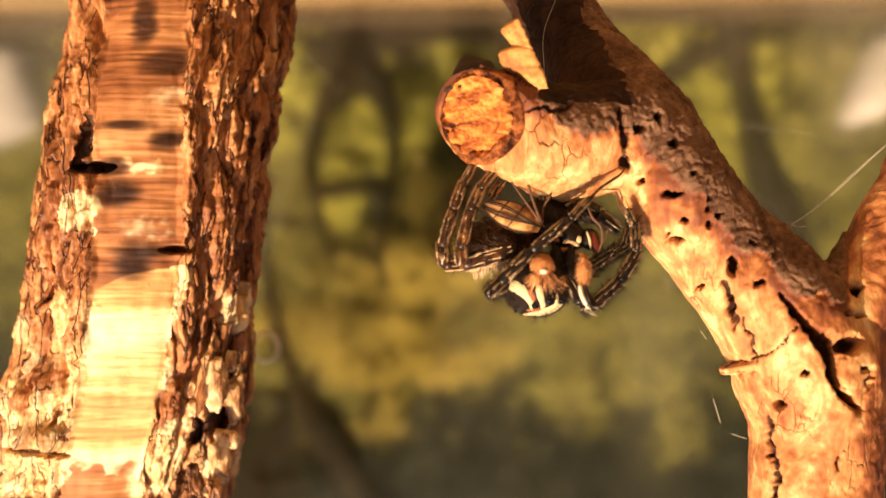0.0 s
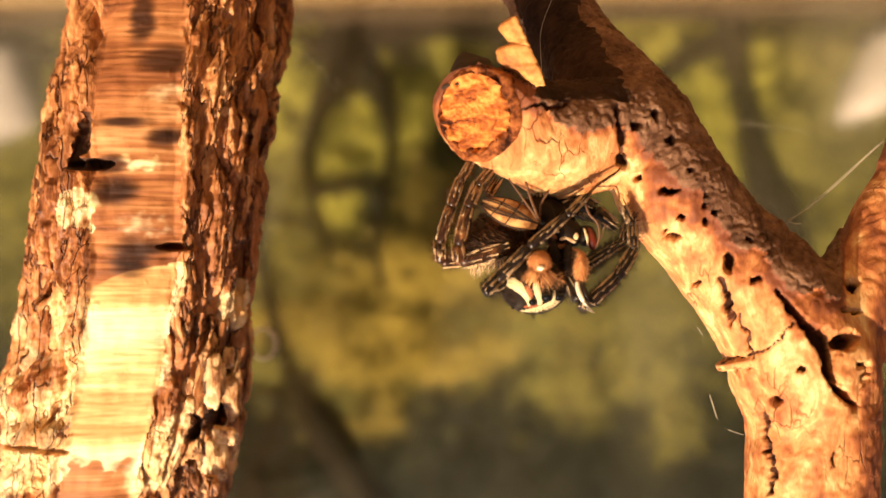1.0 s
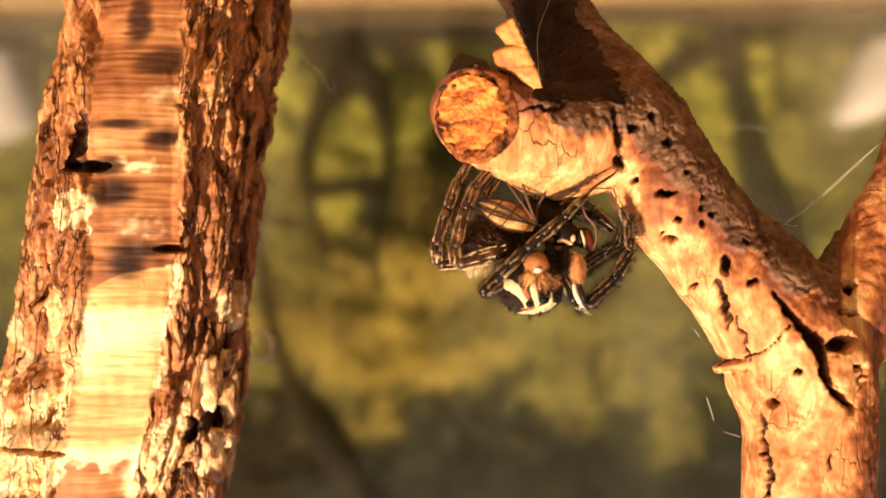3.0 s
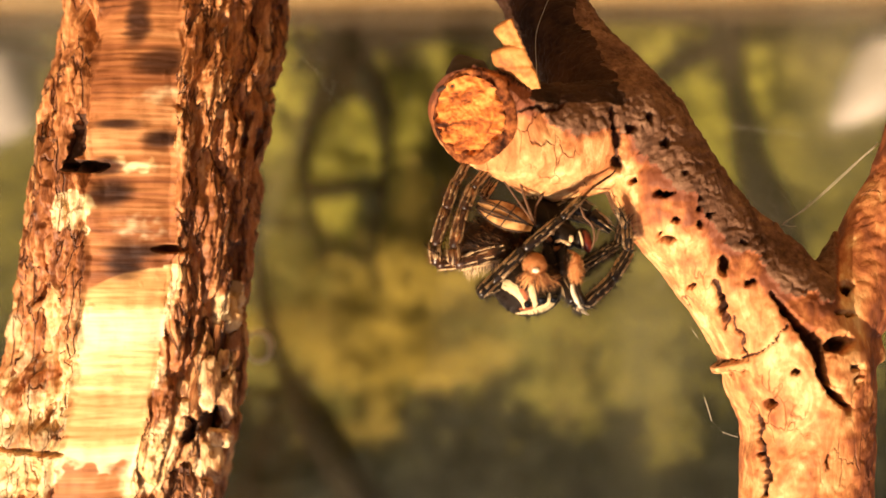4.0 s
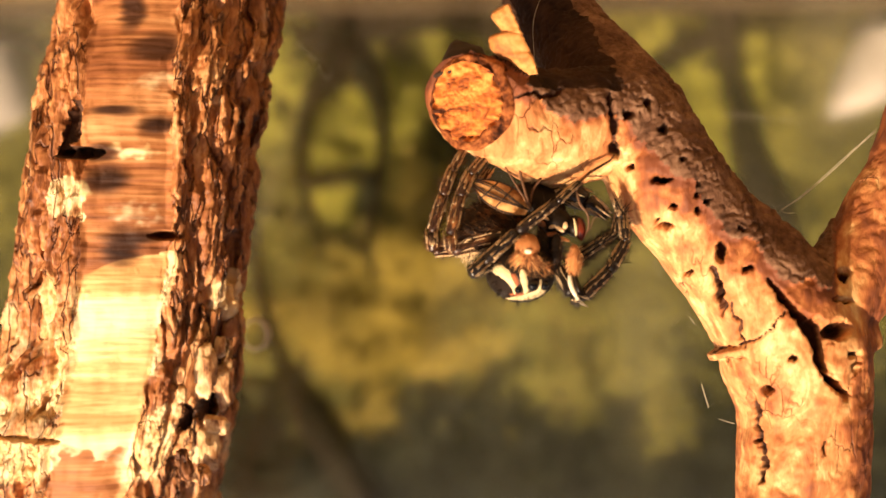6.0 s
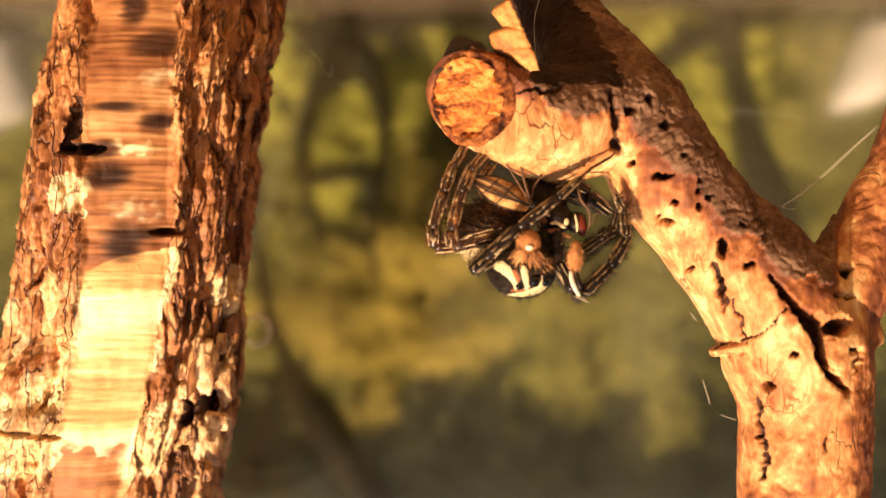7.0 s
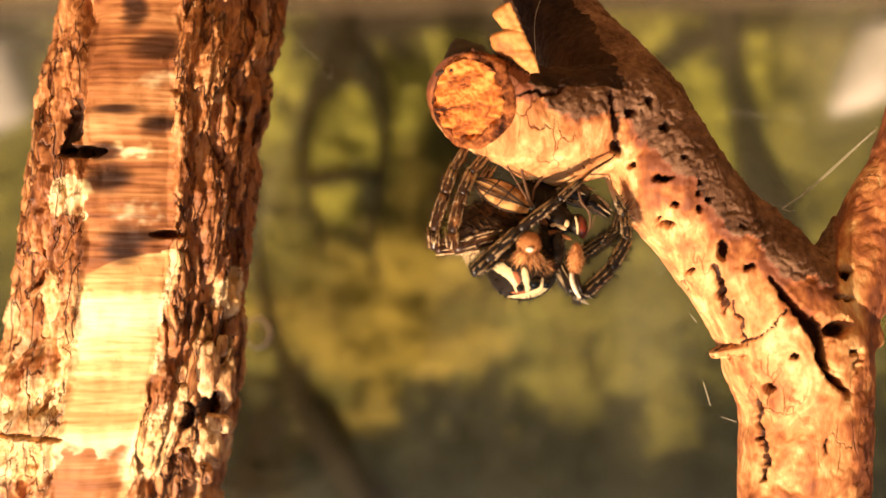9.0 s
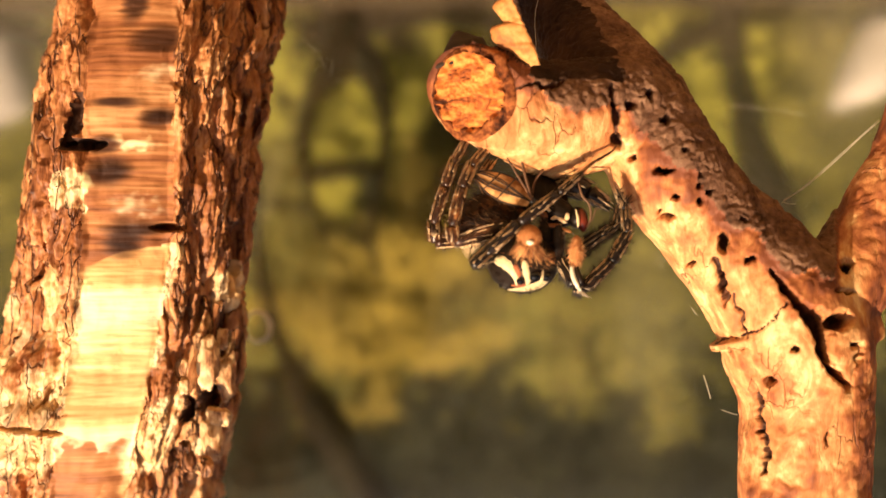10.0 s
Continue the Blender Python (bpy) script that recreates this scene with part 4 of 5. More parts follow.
def garden():
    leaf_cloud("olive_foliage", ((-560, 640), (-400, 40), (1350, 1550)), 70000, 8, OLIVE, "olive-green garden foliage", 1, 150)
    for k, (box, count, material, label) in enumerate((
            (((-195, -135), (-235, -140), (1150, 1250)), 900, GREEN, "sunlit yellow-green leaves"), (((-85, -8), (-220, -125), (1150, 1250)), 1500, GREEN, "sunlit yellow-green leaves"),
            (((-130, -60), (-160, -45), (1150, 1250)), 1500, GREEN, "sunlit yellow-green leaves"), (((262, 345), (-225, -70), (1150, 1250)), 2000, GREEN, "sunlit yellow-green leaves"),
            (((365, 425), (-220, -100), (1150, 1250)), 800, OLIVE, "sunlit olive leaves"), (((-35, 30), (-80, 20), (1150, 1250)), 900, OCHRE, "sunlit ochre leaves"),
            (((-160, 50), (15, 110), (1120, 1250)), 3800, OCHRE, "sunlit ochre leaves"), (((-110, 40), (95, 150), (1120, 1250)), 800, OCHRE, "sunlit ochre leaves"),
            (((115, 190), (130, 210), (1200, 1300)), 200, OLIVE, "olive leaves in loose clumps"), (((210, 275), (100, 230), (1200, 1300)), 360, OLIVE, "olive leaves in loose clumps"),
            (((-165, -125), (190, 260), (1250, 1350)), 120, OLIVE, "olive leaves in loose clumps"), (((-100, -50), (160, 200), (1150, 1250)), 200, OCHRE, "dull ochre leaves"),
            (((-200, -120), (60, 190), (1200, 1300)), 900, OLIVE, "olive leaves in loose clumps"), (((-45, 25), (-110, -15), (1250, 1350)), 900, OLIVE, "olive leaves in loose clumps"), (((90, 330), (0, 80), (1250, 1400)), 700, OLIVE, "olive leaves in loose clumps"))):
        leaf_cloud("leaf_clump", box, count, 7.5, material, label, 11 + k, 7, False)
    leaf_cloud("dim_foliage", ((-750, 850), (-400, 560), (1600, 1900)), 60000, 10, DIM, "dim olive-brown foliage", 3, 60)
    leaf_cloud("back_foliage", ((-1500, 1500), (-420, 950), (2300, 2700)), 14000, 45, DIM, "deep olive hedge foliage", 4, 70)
    shrub([[(-49.45, -295.68, 650, 20), (-52.89, -185.79, 650, 18), (-55.63, -130.84, 650, 14), (-58.04, -103.37, 650, 12), (-71.77, -86.20, 650, 7), (-77.61, -62.16, 650, 5), (-78.30, -34.69, 650, 4), (-66.62, 6.52, 650, 2)],
           [(-52.89, -113.67, 650, 13), (-35.72, -93.07, 650, 9), (-29.5, -62.16, 650, 6), (-33.0, -34.69, 650, 4), (-38.46, -0.34, 650, 3), (-35.72, 27.13, 650, 2)],
           [(-56.32, -125.69, 650, 9), (-8.24, -131.53, 650, 7), (39.84, -127.41, 650, 5)], [(-63.19, -113.67, 650, 7), (-78.64, -123.97, 650, 6), (-87.23, -130.84, 650, 4)],
           [(-76.93, -34.69, 650, 6), (-46.02, -38.12, 650, 6), (-28.85, -31.25, 650, 5)]], "dark bare shrub standing on the grass")
    shrub([[(187.14, -329.52, 700, 10), (190.83, -181.59, 700, 9), (191.57, -133.51, 700, 9), (198.97, -96.53, 700, 9), (207.48, -55.84, 700, 13), (222.27, -22.56, 700, 14), (238.91, 14.42, 700, 8)],
           [(192.68, -137.21, 700, 8), (172.34, -127.96, 700, 8), (153.85, -118.72, 700, 7), (124.26, -98.38, 700, 5)]], "dark bare shrub standing on the grass")
    shrub([[(-109.41, -291.86, 620, 5), (-107.77, -111.70, 620, 4), (-105.48, -26.53, 620, 4), (-100.24, 25.88, 620, 4.5), (-86.48, 71.74, 620, 6), (-63.55, 111.05, 620, 14), (-43.89, 143.80, 620, 11), (-17.69, 183.11, 620, 9)],
           [(-86.48, 71.74, 620, 3), (-102.86, 117.60, 620, 3), (-112.68, 166.73, 620, 3)]], "dark bare shrub standing on the grass")
    # an unseen low wall, added behind the lens, closes the place and darkens pane reflections
    bm = bmesh.new()
    bmesh.ops.create_cube(bm, size=1, matrix=Matrix.Translation((0, -2000, 150)) @ Matrix.Diagonal((9000, 250, 1000, 1)))
    bmesh.ops.subdivide_edges(bm, edges=bm.edges[:], cuts=12, use_grid_fill=True)
    for v in bm.verts:
        v.co += Vector((0, 1, 1)) * 25 * noise.noise(v.co * 0.004)
    tagged(part("wall_south", bm, UNSEEN_WALL, smooth=False), "dark wall added out of view behind the lens, on the grass", "wall", kind="structure")
    added_post((440, 1080), 84, -40, 0.45, "pale leaning post with a slanting head, added for a blurred pale patch")
    added_post((-448, 1080), 96, -20, 0.0, "pale post with a slanting head, added for a blurred pale patch")


garden()

# ---------------------------------------------------------------- glass and silk
def pane_material():
    """Clear glass under a thin film of dust that ran down in streaks."""
    m, t, b = nodes("dusty_glass")
    link = t.links.new
    b.inputs["Transmission Weight"].default_value, b.inputs["Roughness"].default_value, b.inputs["IOR"].default_value = 1.0, 0.085, 1.45
    tc = t.nodes.new("ShaderNodeTexCoord")
    mp = t.nodes.new("ShaderNodeMapping")
    mp.inputs["Scale"].default_value = (1, 1, 0.12)
    link(tc.outputs["Object"], mp.inputs[0])
    n1 = add(t, "ShaderNodeTexNoise", Scale=70.0, Detail=4.0)
    n2 = add(t, "ShaderNodeTexNoise", Scale=16.0, Detail=2.0)
    link(mp.outputs[0], n1.inputs["Vector"])
    link(tc.outputs["Object"], n2.inputs["Vector"])
    mul = t.nodes.new("ShaderNodeMath")
    mul.operation = "MULTIPLY"
    link(n1.outputs[0], mul.inputs[0])
    link(n2.outputs[0], mul.inputs[1])
    mr = t.nodes.new("ShaderNodeMapRange")
    mr.inputs[1].default_value, mr.inputs[2].default_value, mr.inputs[3].default_value, mr.inputs[4].default_value = 0.16, 0.42, 0.006, 0.024
    link(mul.outputs[0], mr.inputs[0])
    film = mr.outputs[0]
    # smears of thicker dust, the third also painting a corner's pale haze: place along the pane and over the ledge,
    # their half width and height, strength
    for x, z, wide, high, thick in ((-0.0305, 0.109, 0.0105, 0.026, 0.05), (0.0215, 0.094, 0.006, 0.014, 0.035), (-0.0595, 0.066, 0.012, 0.03, 0.1), (0.052, 0.07, 0.012, 0.014, 0.05)):
        sm = t.nodes.new("ShaderNodeMapping")
        sm.inputs["Location"].default_value, sm.inputs["Scale"].default_value = (-x / wide, 0, -z / high), (1 / wide, 0, 1 / high)
        link(tc.outputs["Object"], sm.inputs[0])
        ln = t.nodes.new("ShaderNodeVectorMath")
        ln.operation = "LENGTH"
        link(sm.outputs[0], ln.inputs[0])
        sr = t.nodes.new("ShaderNodeMapRange")
        sr.interpolation_type = "SMOOTHSTEP"
        sr.inputs[1].default_value, sr.inputs[2].default_value, sr.inputs[3].default_value, sr.inputs[4].default_value = 0.0, 1.0, thick, 0.0
        link(ln.outputs["Value"], sr.inputs[0])
        ad = t.nodes.new("ShaderNodeMath")
        ad.operation = "MULTIPLY_ADD"
        link(sr.outputs[0], ad.inputs[0])
        link(n1.outputs[0], ad.inputs[1])
        link(film, ad.inputs[2])
        film = ad.outputs[0]
    dust = add(t, "ShaderNodeBsdfDiffuse", Color=(0.52, 0.48, 0.33, 1))
    mix = t.nodes.new("ShaderNodeMixShader")
    link(film, mix.inputs[0])
    link(b.outputs[0], mix.inputs[1])
    link(dust.outputs[0], mix.inputs[2])
    link(mix.outputs[0], t.nodes["Material Output"].inputs["Surface"])
    return m


def pane():
    bm = bmesh.new()
    bmesh.ops.create_cube(bm, size=1, matrix=Matrix.Translation((0, 151, 150)) @ Matrix.Diagonal((520, 2.5, 300, 1)))
    ob = tagged(part("glass_pane", bm, pane_material(), smooth=False), "clear dusty glass pane standing on the ledge", "glass pane")
    ob.visible_shadow = False
    bm = bmesh.new()
    line = [(*spot(-24.72 + 1.75 * math.cos(a), 13.70 + 2.1 * math.sin(a), 149.4), 0.3 + 0.1 * math.cos(a)) for a in np.linspace(0, math.tau, 40)]
    tube(bm, line, 8, 0.5)
    tagged(part("water_ring", bm, SILK), "dried pale water ring on the glass pane", "water mark")


def silk():
    rnd = random.Random(31)

    def thread(rows, r, label="fine pale silk thread on the branch"):
        bm = bmesh.new()
        tube(bm, [(*spot(*q[:3]), r) for q in spline(rows, 16)], 5)
        tagged(part("silk_thread", bm, SILK), label, "silk thread", "silk threads")

    thread([(26.77, -1.95, 82), (28.42, -2.99, 82), (30.77, -4.84, 82.5), (33.15, -6.93, 83), (34.76, -8.21, 83.5)], 0.035)
    thread([(26.69, -1.78, 82), (28.85, -3.42, 82), (31.43, -5.62, 82.5), (34.56, -8.29, 83)], 0.025)
    thread([(26.77, -1.86, 82), (27.34, -1.69, 82), (27.77, -1.73, 82)], 0.03)
    thread([(28.42, -2.75, 82.5), (28.85, -3.36, 82.5), (29.03, -3.75, 82.5)], 0.02)
    thread([(9.13, -20.26, 86), (8.09, -17.31, 86), (8.04, -13.97, 85), (7.72, -12.25, 84)], 0.02)
    thread([(20.46, 11.34, 81), (20.71, 12.15, 81), (21.01, 13.14, 81)], 0.035, "short pale hair by the branch")
    thread([(21.83, 13.99, 81), (22.34, 14.17, 81), (23.02, 14.38, 81)], 0.025, "short pale hair by the branch")
    thread([(19.94, 6.80, 81), (19.64, 6.38, 81), (19.51, 6.21, 81)], 0.025, "short pale hair by the branch")
    for rows in ([(-15.15, -21.62, 120), (-14.07, -20.48, 120), (-13.25, -19.72, 120)], [(-13.69, -20.48, 120), (-13.44, -19.84, 120), (-12.93, -19.97, 120)], [(-12.81, -19.40, 120), (-12.43, -18.13, 120), (-11.54, -17.31, 120)],
                 [(-11.67, -17.50, 120), (-11.41, -18.45, 120), (-11.79, -18.96, 120)], [(-11.03, -16.55, 120), (-10.08, -16.61, 120), (-9.38, -16.48, 120)], [(-9.13, -16.67, 120), (-8.18, -17.05, 120), (-7.73, -16.99, 120)],
                 [(-8.62, -26.69, 120), (-5.96, -27.20, 120), (-3.74, -26.82, 120)], [(-3.11, -17.31, 120), (-2.92, -16.55, 120)], [(25.11, 2.47, 120), (24.98, 3.74, 120), (25.36, 4.50, 120)],
                 [(25.36, 4.50, 120), (25.74, 3.74, 120), (25.49, 3.23, 120)], [(33.35, -13.76, 120), (35.25, -13.63, 120), (37.47, -13.25, 120)], [(38.10, -13.31, 120), (39.69, -13.12, 120), (41.59, -12.74, 120)]):
        thread(rows, 0.017, "scrap of pale silk caught before the glass")


SILK = surface("silk", [(0.3, (0.4, 0.35, 0.27)), (0.7, (0.55, 0.5, 0.4))], 900, 4000, bump=0)
pane()
silk()

# ---------------------------------------------------------------- spider
def bristle(bm, at, way, length, thick):
    """One stiff hair: a three-sided cone."""
    side = way.orthogonal().normalized()
    other = way.cross(side).normalized()
    tip = bm.verts.new(at + way.normalized() * length)
    base = [bm.verts.new(at + (side * math.cos(a) + other * math.sin(a)) * thick) for a in (0, 2.1, 4.2)]
    for i in range(3):
        bm.faces.new((base[i], base[(i + 1) % 3], tip))


def hairy(bm, line, count, length, thick, rnd, forward=0.5):
    """Hairs all round a tube's line, leaning to its end."""
    for _ in range(count):
        i = rnd.randrange(1, len(line) - 1)
        way = (Vector(line[i + 1][:3]) - Vector(line[i - 1][:3])).normalized()
        out = Vector((rnd.gauss(0, 1), rnd.gauss(0, 1), rnd.gauss(0, 1)))
        out = (out - way * out.dot(way)).normalized()
        bristle(bm, Vector(line[i][:3]) + out * line[i][3] * 0.9, out + way * forward * rnd.uniform(0.3, 1.6), length * rnd.uniform(0.5, 1.3), thick)


def segment(a, b, ra, rb, swell=1.2, sag=(0, 0, 0), n=14):
    """A leg's segment from a to b: narrow at the joints, swollen between."""
    out = []
    for t in np.linspace(0, 1, n):
        p = Vector(a).lerp(Vector(b), t) + Vector(sag) * math.sin(math.pi * t)
        r = (ra + (rb - ra) * t) * (0.95 + (swell - 0.95) * math.sin(math.pi * t) ** 0.7)
        r *= 0.85 if t in (0.0, 1.0) else 1
        out.append((*spot(*p), r))
    return out


def leg(parent, joints, names, seed, hairs=40, material=None):
    """joints: rows of aside, across, away, radius. The first segment is the leg itself, the others are its parts."""
    rnd = random.Random(seed)
    top = None
    for k, name in enumerate(names):
        p, q = joints[k], joints[k + 1]
        line = segment(p[:3], q[:3], p[3] * 0.84, q[3] * 0.84, 1.2)
        bm = bmesh.new()
        tube(bm, line, 12)
        hairy(bm, line, int(1.6 * hairs * (0.6 + 0.3 * (len(names) - k))), 0.55, 0.026, rnd)
        hairy(bm, line, 7, 0.95, 0.045, rnd, 0.6)
        ob = part(name, bm, material or CHITIN, top or parent)
        top = top or ob
        # two lines of pale scales laid along the segment, which also paint its highlights
        bm = bmesh.new()
        way = (spot(*q[:3]) - spot(*p[:3])).normalized()
        front = Vector((0, -1, 0)) - way * way.dot(Vector((0, -1, 0)))
        for turn, count in ((-70, 16), (-15, 4), (45, 12)):
            for _ in range(count):
                i = rnd.randrange(1, len(line) - 3)
                out = Matrix.Rotation(radians(turn + rnd.gauss(0, 9)), 3, way) @ front.normalized()
                bristle(bm, Vector(line[i][:3]) + out * line[i][3] * 0.96, way + out * rnd.uniform(-0.02, 0.1), rnd.uniform(0.5, 1.1), rnd.uniform(0.05, 0.1))
        part("scale_band", bm, PALEFUR, top, "line of pale scales doubling as a leg highlight")
    return top


HEAD_AT, HEAD_SIZE = Vector((6.92, 2.62, 79.4)), (2.68, 2.46, 3.1)


def head_spot(r, d, lift=0.0):
    """A place on the front of the head, lift mm over it."""
    x, y = (r - HEAD_AT[0]) / HEAD_SIZE[0], (d - HEAD_AT[1]) / HEAD_SIZE[1]
    q = math.sqrt(x * x + y * y)
    if q > 0.995:
        x, y = x * 0.995 / q, y * 0.995 / q
    z = -math.sqrt(1 - x * x - y * y)
    n = Vector((x / HEAD_SIZE[0], y / HEAD_SIZE[1], z / HEAD_SIZE[2])).normalized()
    p = HEAD_AT + Vector((x * HEAD_SIZE[0], y * HEAD_SIZE[1], z * HEAD_SIZE[2])) + n * lift
    return spot(*p)


def stripe(rows, seed):
    """A band of pale scales on the head: rows of aside, across, half width."""
    bm = bmesh.new()
    grid = []
    line = spline(rows, 22)
    for i, q in enumerate(line):
        w = line[min(i + 1, 21)] - line[max(i - 1, 0)]
        w = w[:2] / (np.linalg.norm(w[:2]) + 1e-9)
        half = q[2] * (1 + 0.3 * noise.noise((i * 0.6, seed, 0)) + 0.25 * noise.noise((i * 2.3, seed, 5)))
        half *= min(1.0, 0.25 + min(i, 21 - i) * 0.35)
        grid.append([bm.verts.new(head_spot(q[0] - w[1] * u * half, q[1] + w[0] * u * half,
                                            0.09 * (1 - u ** 4) - 0.03 + 0.03 * noise.noise((i * 1.1, u * 3, seed)))) for u in (-1, -0.7, -0.3, 0.1, 0.5, 0.8, 1)])
    for p, q in zip(grid, grid[1:]):
        for i in range(6):
            bm.faces.new((p[i], q[i], q[i + 1], p[i + 1]))
    bmesh.ops.recalc_face_normals(bm, faces=bm.faces)
    return bm


def furry(bm, at, size, count, length, thick, rnd, lean=(0, 0, 0)):
    """Hairs over an egg shape."""
    for _ in range(count):
        u = Vector((rnd.gauss(0, 1), rnd.gauss(0, 1), rnd.gauss(0, 1))).normalized()
        p = Vector((u.x * size[0], u.y * size[1], u.z * size[2]))
        bristle(bm, at + p * 0.95, u + Vector(lean) + 0.35 * Vector((rnd.gauss(0, 1), rnd.gauss(0, 1), rnd.gauss(0, 1))), length * rnd.uniform(0.5, 1.3), thick)


def spider():
    rnd = random.Random(11)
    th = thing("jumping_spider", spot(6.93, 1.21, 79), "hairy brown jumping spider with cream face stripes, eating a fly", "spider")
    parts = {}
    # head and chest
    bm = bmesh.new()
    for v in ball(bm, spot(*HEAD_AT), (HEAD_SIZE[0], HEAD_SIZE[2], HEAD_SIZE[1]), u=40, v=28):
        v.co += Vector((0.03, 0.03, 0.03)) * noise.noise(v.co * 3)
    for _ in range(230):
        a, q = rnd.uniform(0, math.tau), rnd.uniform(0.75, 0.99)
        p = head_spot(HEAD_AT[0] + HEAD_SIZE[0] * q * math.cos(a), HEAD_AT[1] + HEAD_SIZE[1] * q * math.sin(a))
        bristle(bm, p, (p - spot(*HEAD_AT)) + Vector((rnd.uniform(-1, 1), rnd.uniform(-1, 1), rnd.uniform(0, 1))), rnd.uniform(0.3, 0.95), 0.03)
    head = parts["head"] = part("cephalothorax", bm, BLACK, th, "glossy black head and chest with cream stripes")
    for k, rows in enumerate(([(4.5, 2.6, 0.22), (5.1, 2.66, 0.42), (5.78, 3.14, 0.34), (6.3, 3.86, 0.2), (6.42, 4.4, 0.12)],
                              [(6.79, 2.55, 0.28), (6.96, 3.34, 0.27), (7.18, 4.0, 0.2), (7.1, 4.46, 0.12)],
                              [(8.19, 3.2, 0.09), (8.19, 3.96, 0.13), (8.0, 4.39, 0.12)],
                              [(5.9, 4.78, 0.06), (6.5, 4.72, 0.15), (7.5, 4.52, 0.3), (8.35, 4.12, 0.28), (8.9, 3.6, 0.08)])):
        part("scale_stripe", stripe(rows, k), WHITE, head, "cream scale stripe")
    for k, rows in enumerate(([(6.09, 2.88, 0.2), (6.32, 3.31, 0.24), (6.55, 3.73, 0.18)], [(6.03, 4.42, 0.08), (6.73, 4.4, 0.11), (7.3, 4.22, 0.08)])):
        part("scale_stripe", stripe(rows, 9 + k), RUST, head, "rust-red scale stripe")
    for r, d, size in ((7.66, 3.65, 0.46), (8.55, 3.65, 0.38), (6.63, 4.04, 0.31), (5.33, 4.5, 0.17)):
        bm = bmesh.new()
        ball(bm, head_spot(r, d, -size * 0.12), (size, size, size), u=20, v=14)
        part("eye", bm, EYE, head, "glossy black eye")
    # jaws
    for x, y in ((985, 468), (1008, 470)):
        bm = bmesh.new()
        ball(bm, spot(*((x - 784) / 1893 * 78.5, (y - 441) / 1893 * 78.5, 78.5)), (0.6, 0.9, 1.5))
        jaw = part("chelicera", bm, BLACK, head)
        bm = bmesh.new()
        furry(bm, spot(*((x - 784) / 1893 * 78.5, (y - 441) / 1893 * 78.5, 78.5)), (0.6, 0.9, 1.5), 260, 0.5, 0.028, rnd)
        part("jaw_hair", bm, BROWNFUR, jaw, "brown and tan hairs")
    # palps
    for key, at, size, count in (("palp_l", spot(7.14, 1.25, 76.9), (0.86, 0.85, 0.95), 900), ("palp_r", spot(10.22, 1.5, 77.6), (0.42, 0.5, 1.15), 520)):
        bm = bmesh.new()
        ball(bm, at, size)
        furry(bm, at, size, count, 0.5 if key == "palp_r" else 0.26, 0.026, rnd, (0, -0.3, 1.3))
        if key == "palp_l":
            # a fan of long hairs below the round joint
            for _ in range(420):
                a = rnd.uniform(-1.05, 1.0)
                p = at + Vector((-0.75 * math.sin(a), -0.35 + rnd.uniform(-0.4, 0.4), 0.7 * math.cos(a) + rnd.uniform(-0.1, 0.5)))
                bristle(bm, p, Vector((-math.sin(a) * 0.9 + rnd.gauss(0, 0.2), rnd.uniform(-0.5, 0.1), math.cos(a))), rnd.uniform(0.5, 1.25), 0.034)
        parts[key] = part("palp", bm, FUR, th, "furry orange palp")
        bm = bmesh.new()
        if key == "palp_l":
            # a pale bead stands in for the round joint's bright highlight
            ball(bm, at + Vector((0.0, -0.88, 0.34)), (0.27, 0.12, 0.19))
        else:
            tube(bm, limb([(9.92, 2.6, 77.4, .16), (9.98, 3.2, 77.2, .19), (10.22, 3.8, 77.1, .18), (10.6, 4.35, 77.2, .12), (10.75, 4.5, 77.3, .04)], 16), 10)
        part("palp_tip", bm, PEARL, parts[key], "shiny pale palp tip; on the left palp a highlight bead")
        if key == "palp_r":
            bm = bmesh.new()
            tube(bm, limb([(10.22, 2.7, 77.5, .2), (10.42, 3.3, 77.3, .24), (10.72, 3.9, 77.3, .2), (10.95, 4.3, 77.4, .08)], 14), 10)
            for k in range(26):
                bristle(bm, spot(10.3 + 0.02 * k, 2.9 + 0.055 * k, 77.2), Vector((rnd.gauss(0, 1), -0.4, rnd.gauss(0.4, 0.8))), rnd.uniform(0.3, 0.7), 0.03)
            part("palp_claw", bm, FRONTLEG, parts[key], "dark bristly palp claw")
    bm = bmesh.new()
    furry(bm, spot(7.2, 2.3, 77.2), (1.5, 0.6, 0.5), 420, 0.75, 0.03, rnd, (0, -0.3, 0.5))
    part("face_fringe", bm, FUR, head, "orange hair fringe")
    # hind body
    bm = bmesh.new()
    at = spot(4.56, -0.56, 81.4)
    ball(bm, at, (2.7, 2.2, 1.95), u=32, v=24)
    belly = part("abdomen", bm, CHITIN, th, "brown hairy abdomen")
    bm = bmesh.new()
    furry(bm, at, (2.7, 2.2, 1.95), 1500, 0.8, 0.028, rnd, (0.6, 0, 0.3))
    part("abdomen_hair", bm, BROWNFUR, belly, "brown and tan hairs")
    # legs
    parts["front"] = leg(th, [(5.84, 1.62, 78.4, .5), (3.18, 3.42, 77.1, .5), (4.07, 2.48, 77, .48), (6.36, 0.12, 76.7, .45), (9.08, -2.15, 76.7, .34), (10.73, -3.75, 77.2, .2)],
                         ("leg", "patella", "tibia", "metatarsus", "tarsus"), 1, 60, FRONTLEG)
    bm = bmesh.new()
    tube(bm, limb([(10.65, -3.67, 77.2, .13), (11.40, -4.39, 77.6, .11), (12.39, -5.06, 77.9, .1), (12.96, -5.45, 78.1, .07), (13.32, -5.92, 78.3, .03)], 14), 8)
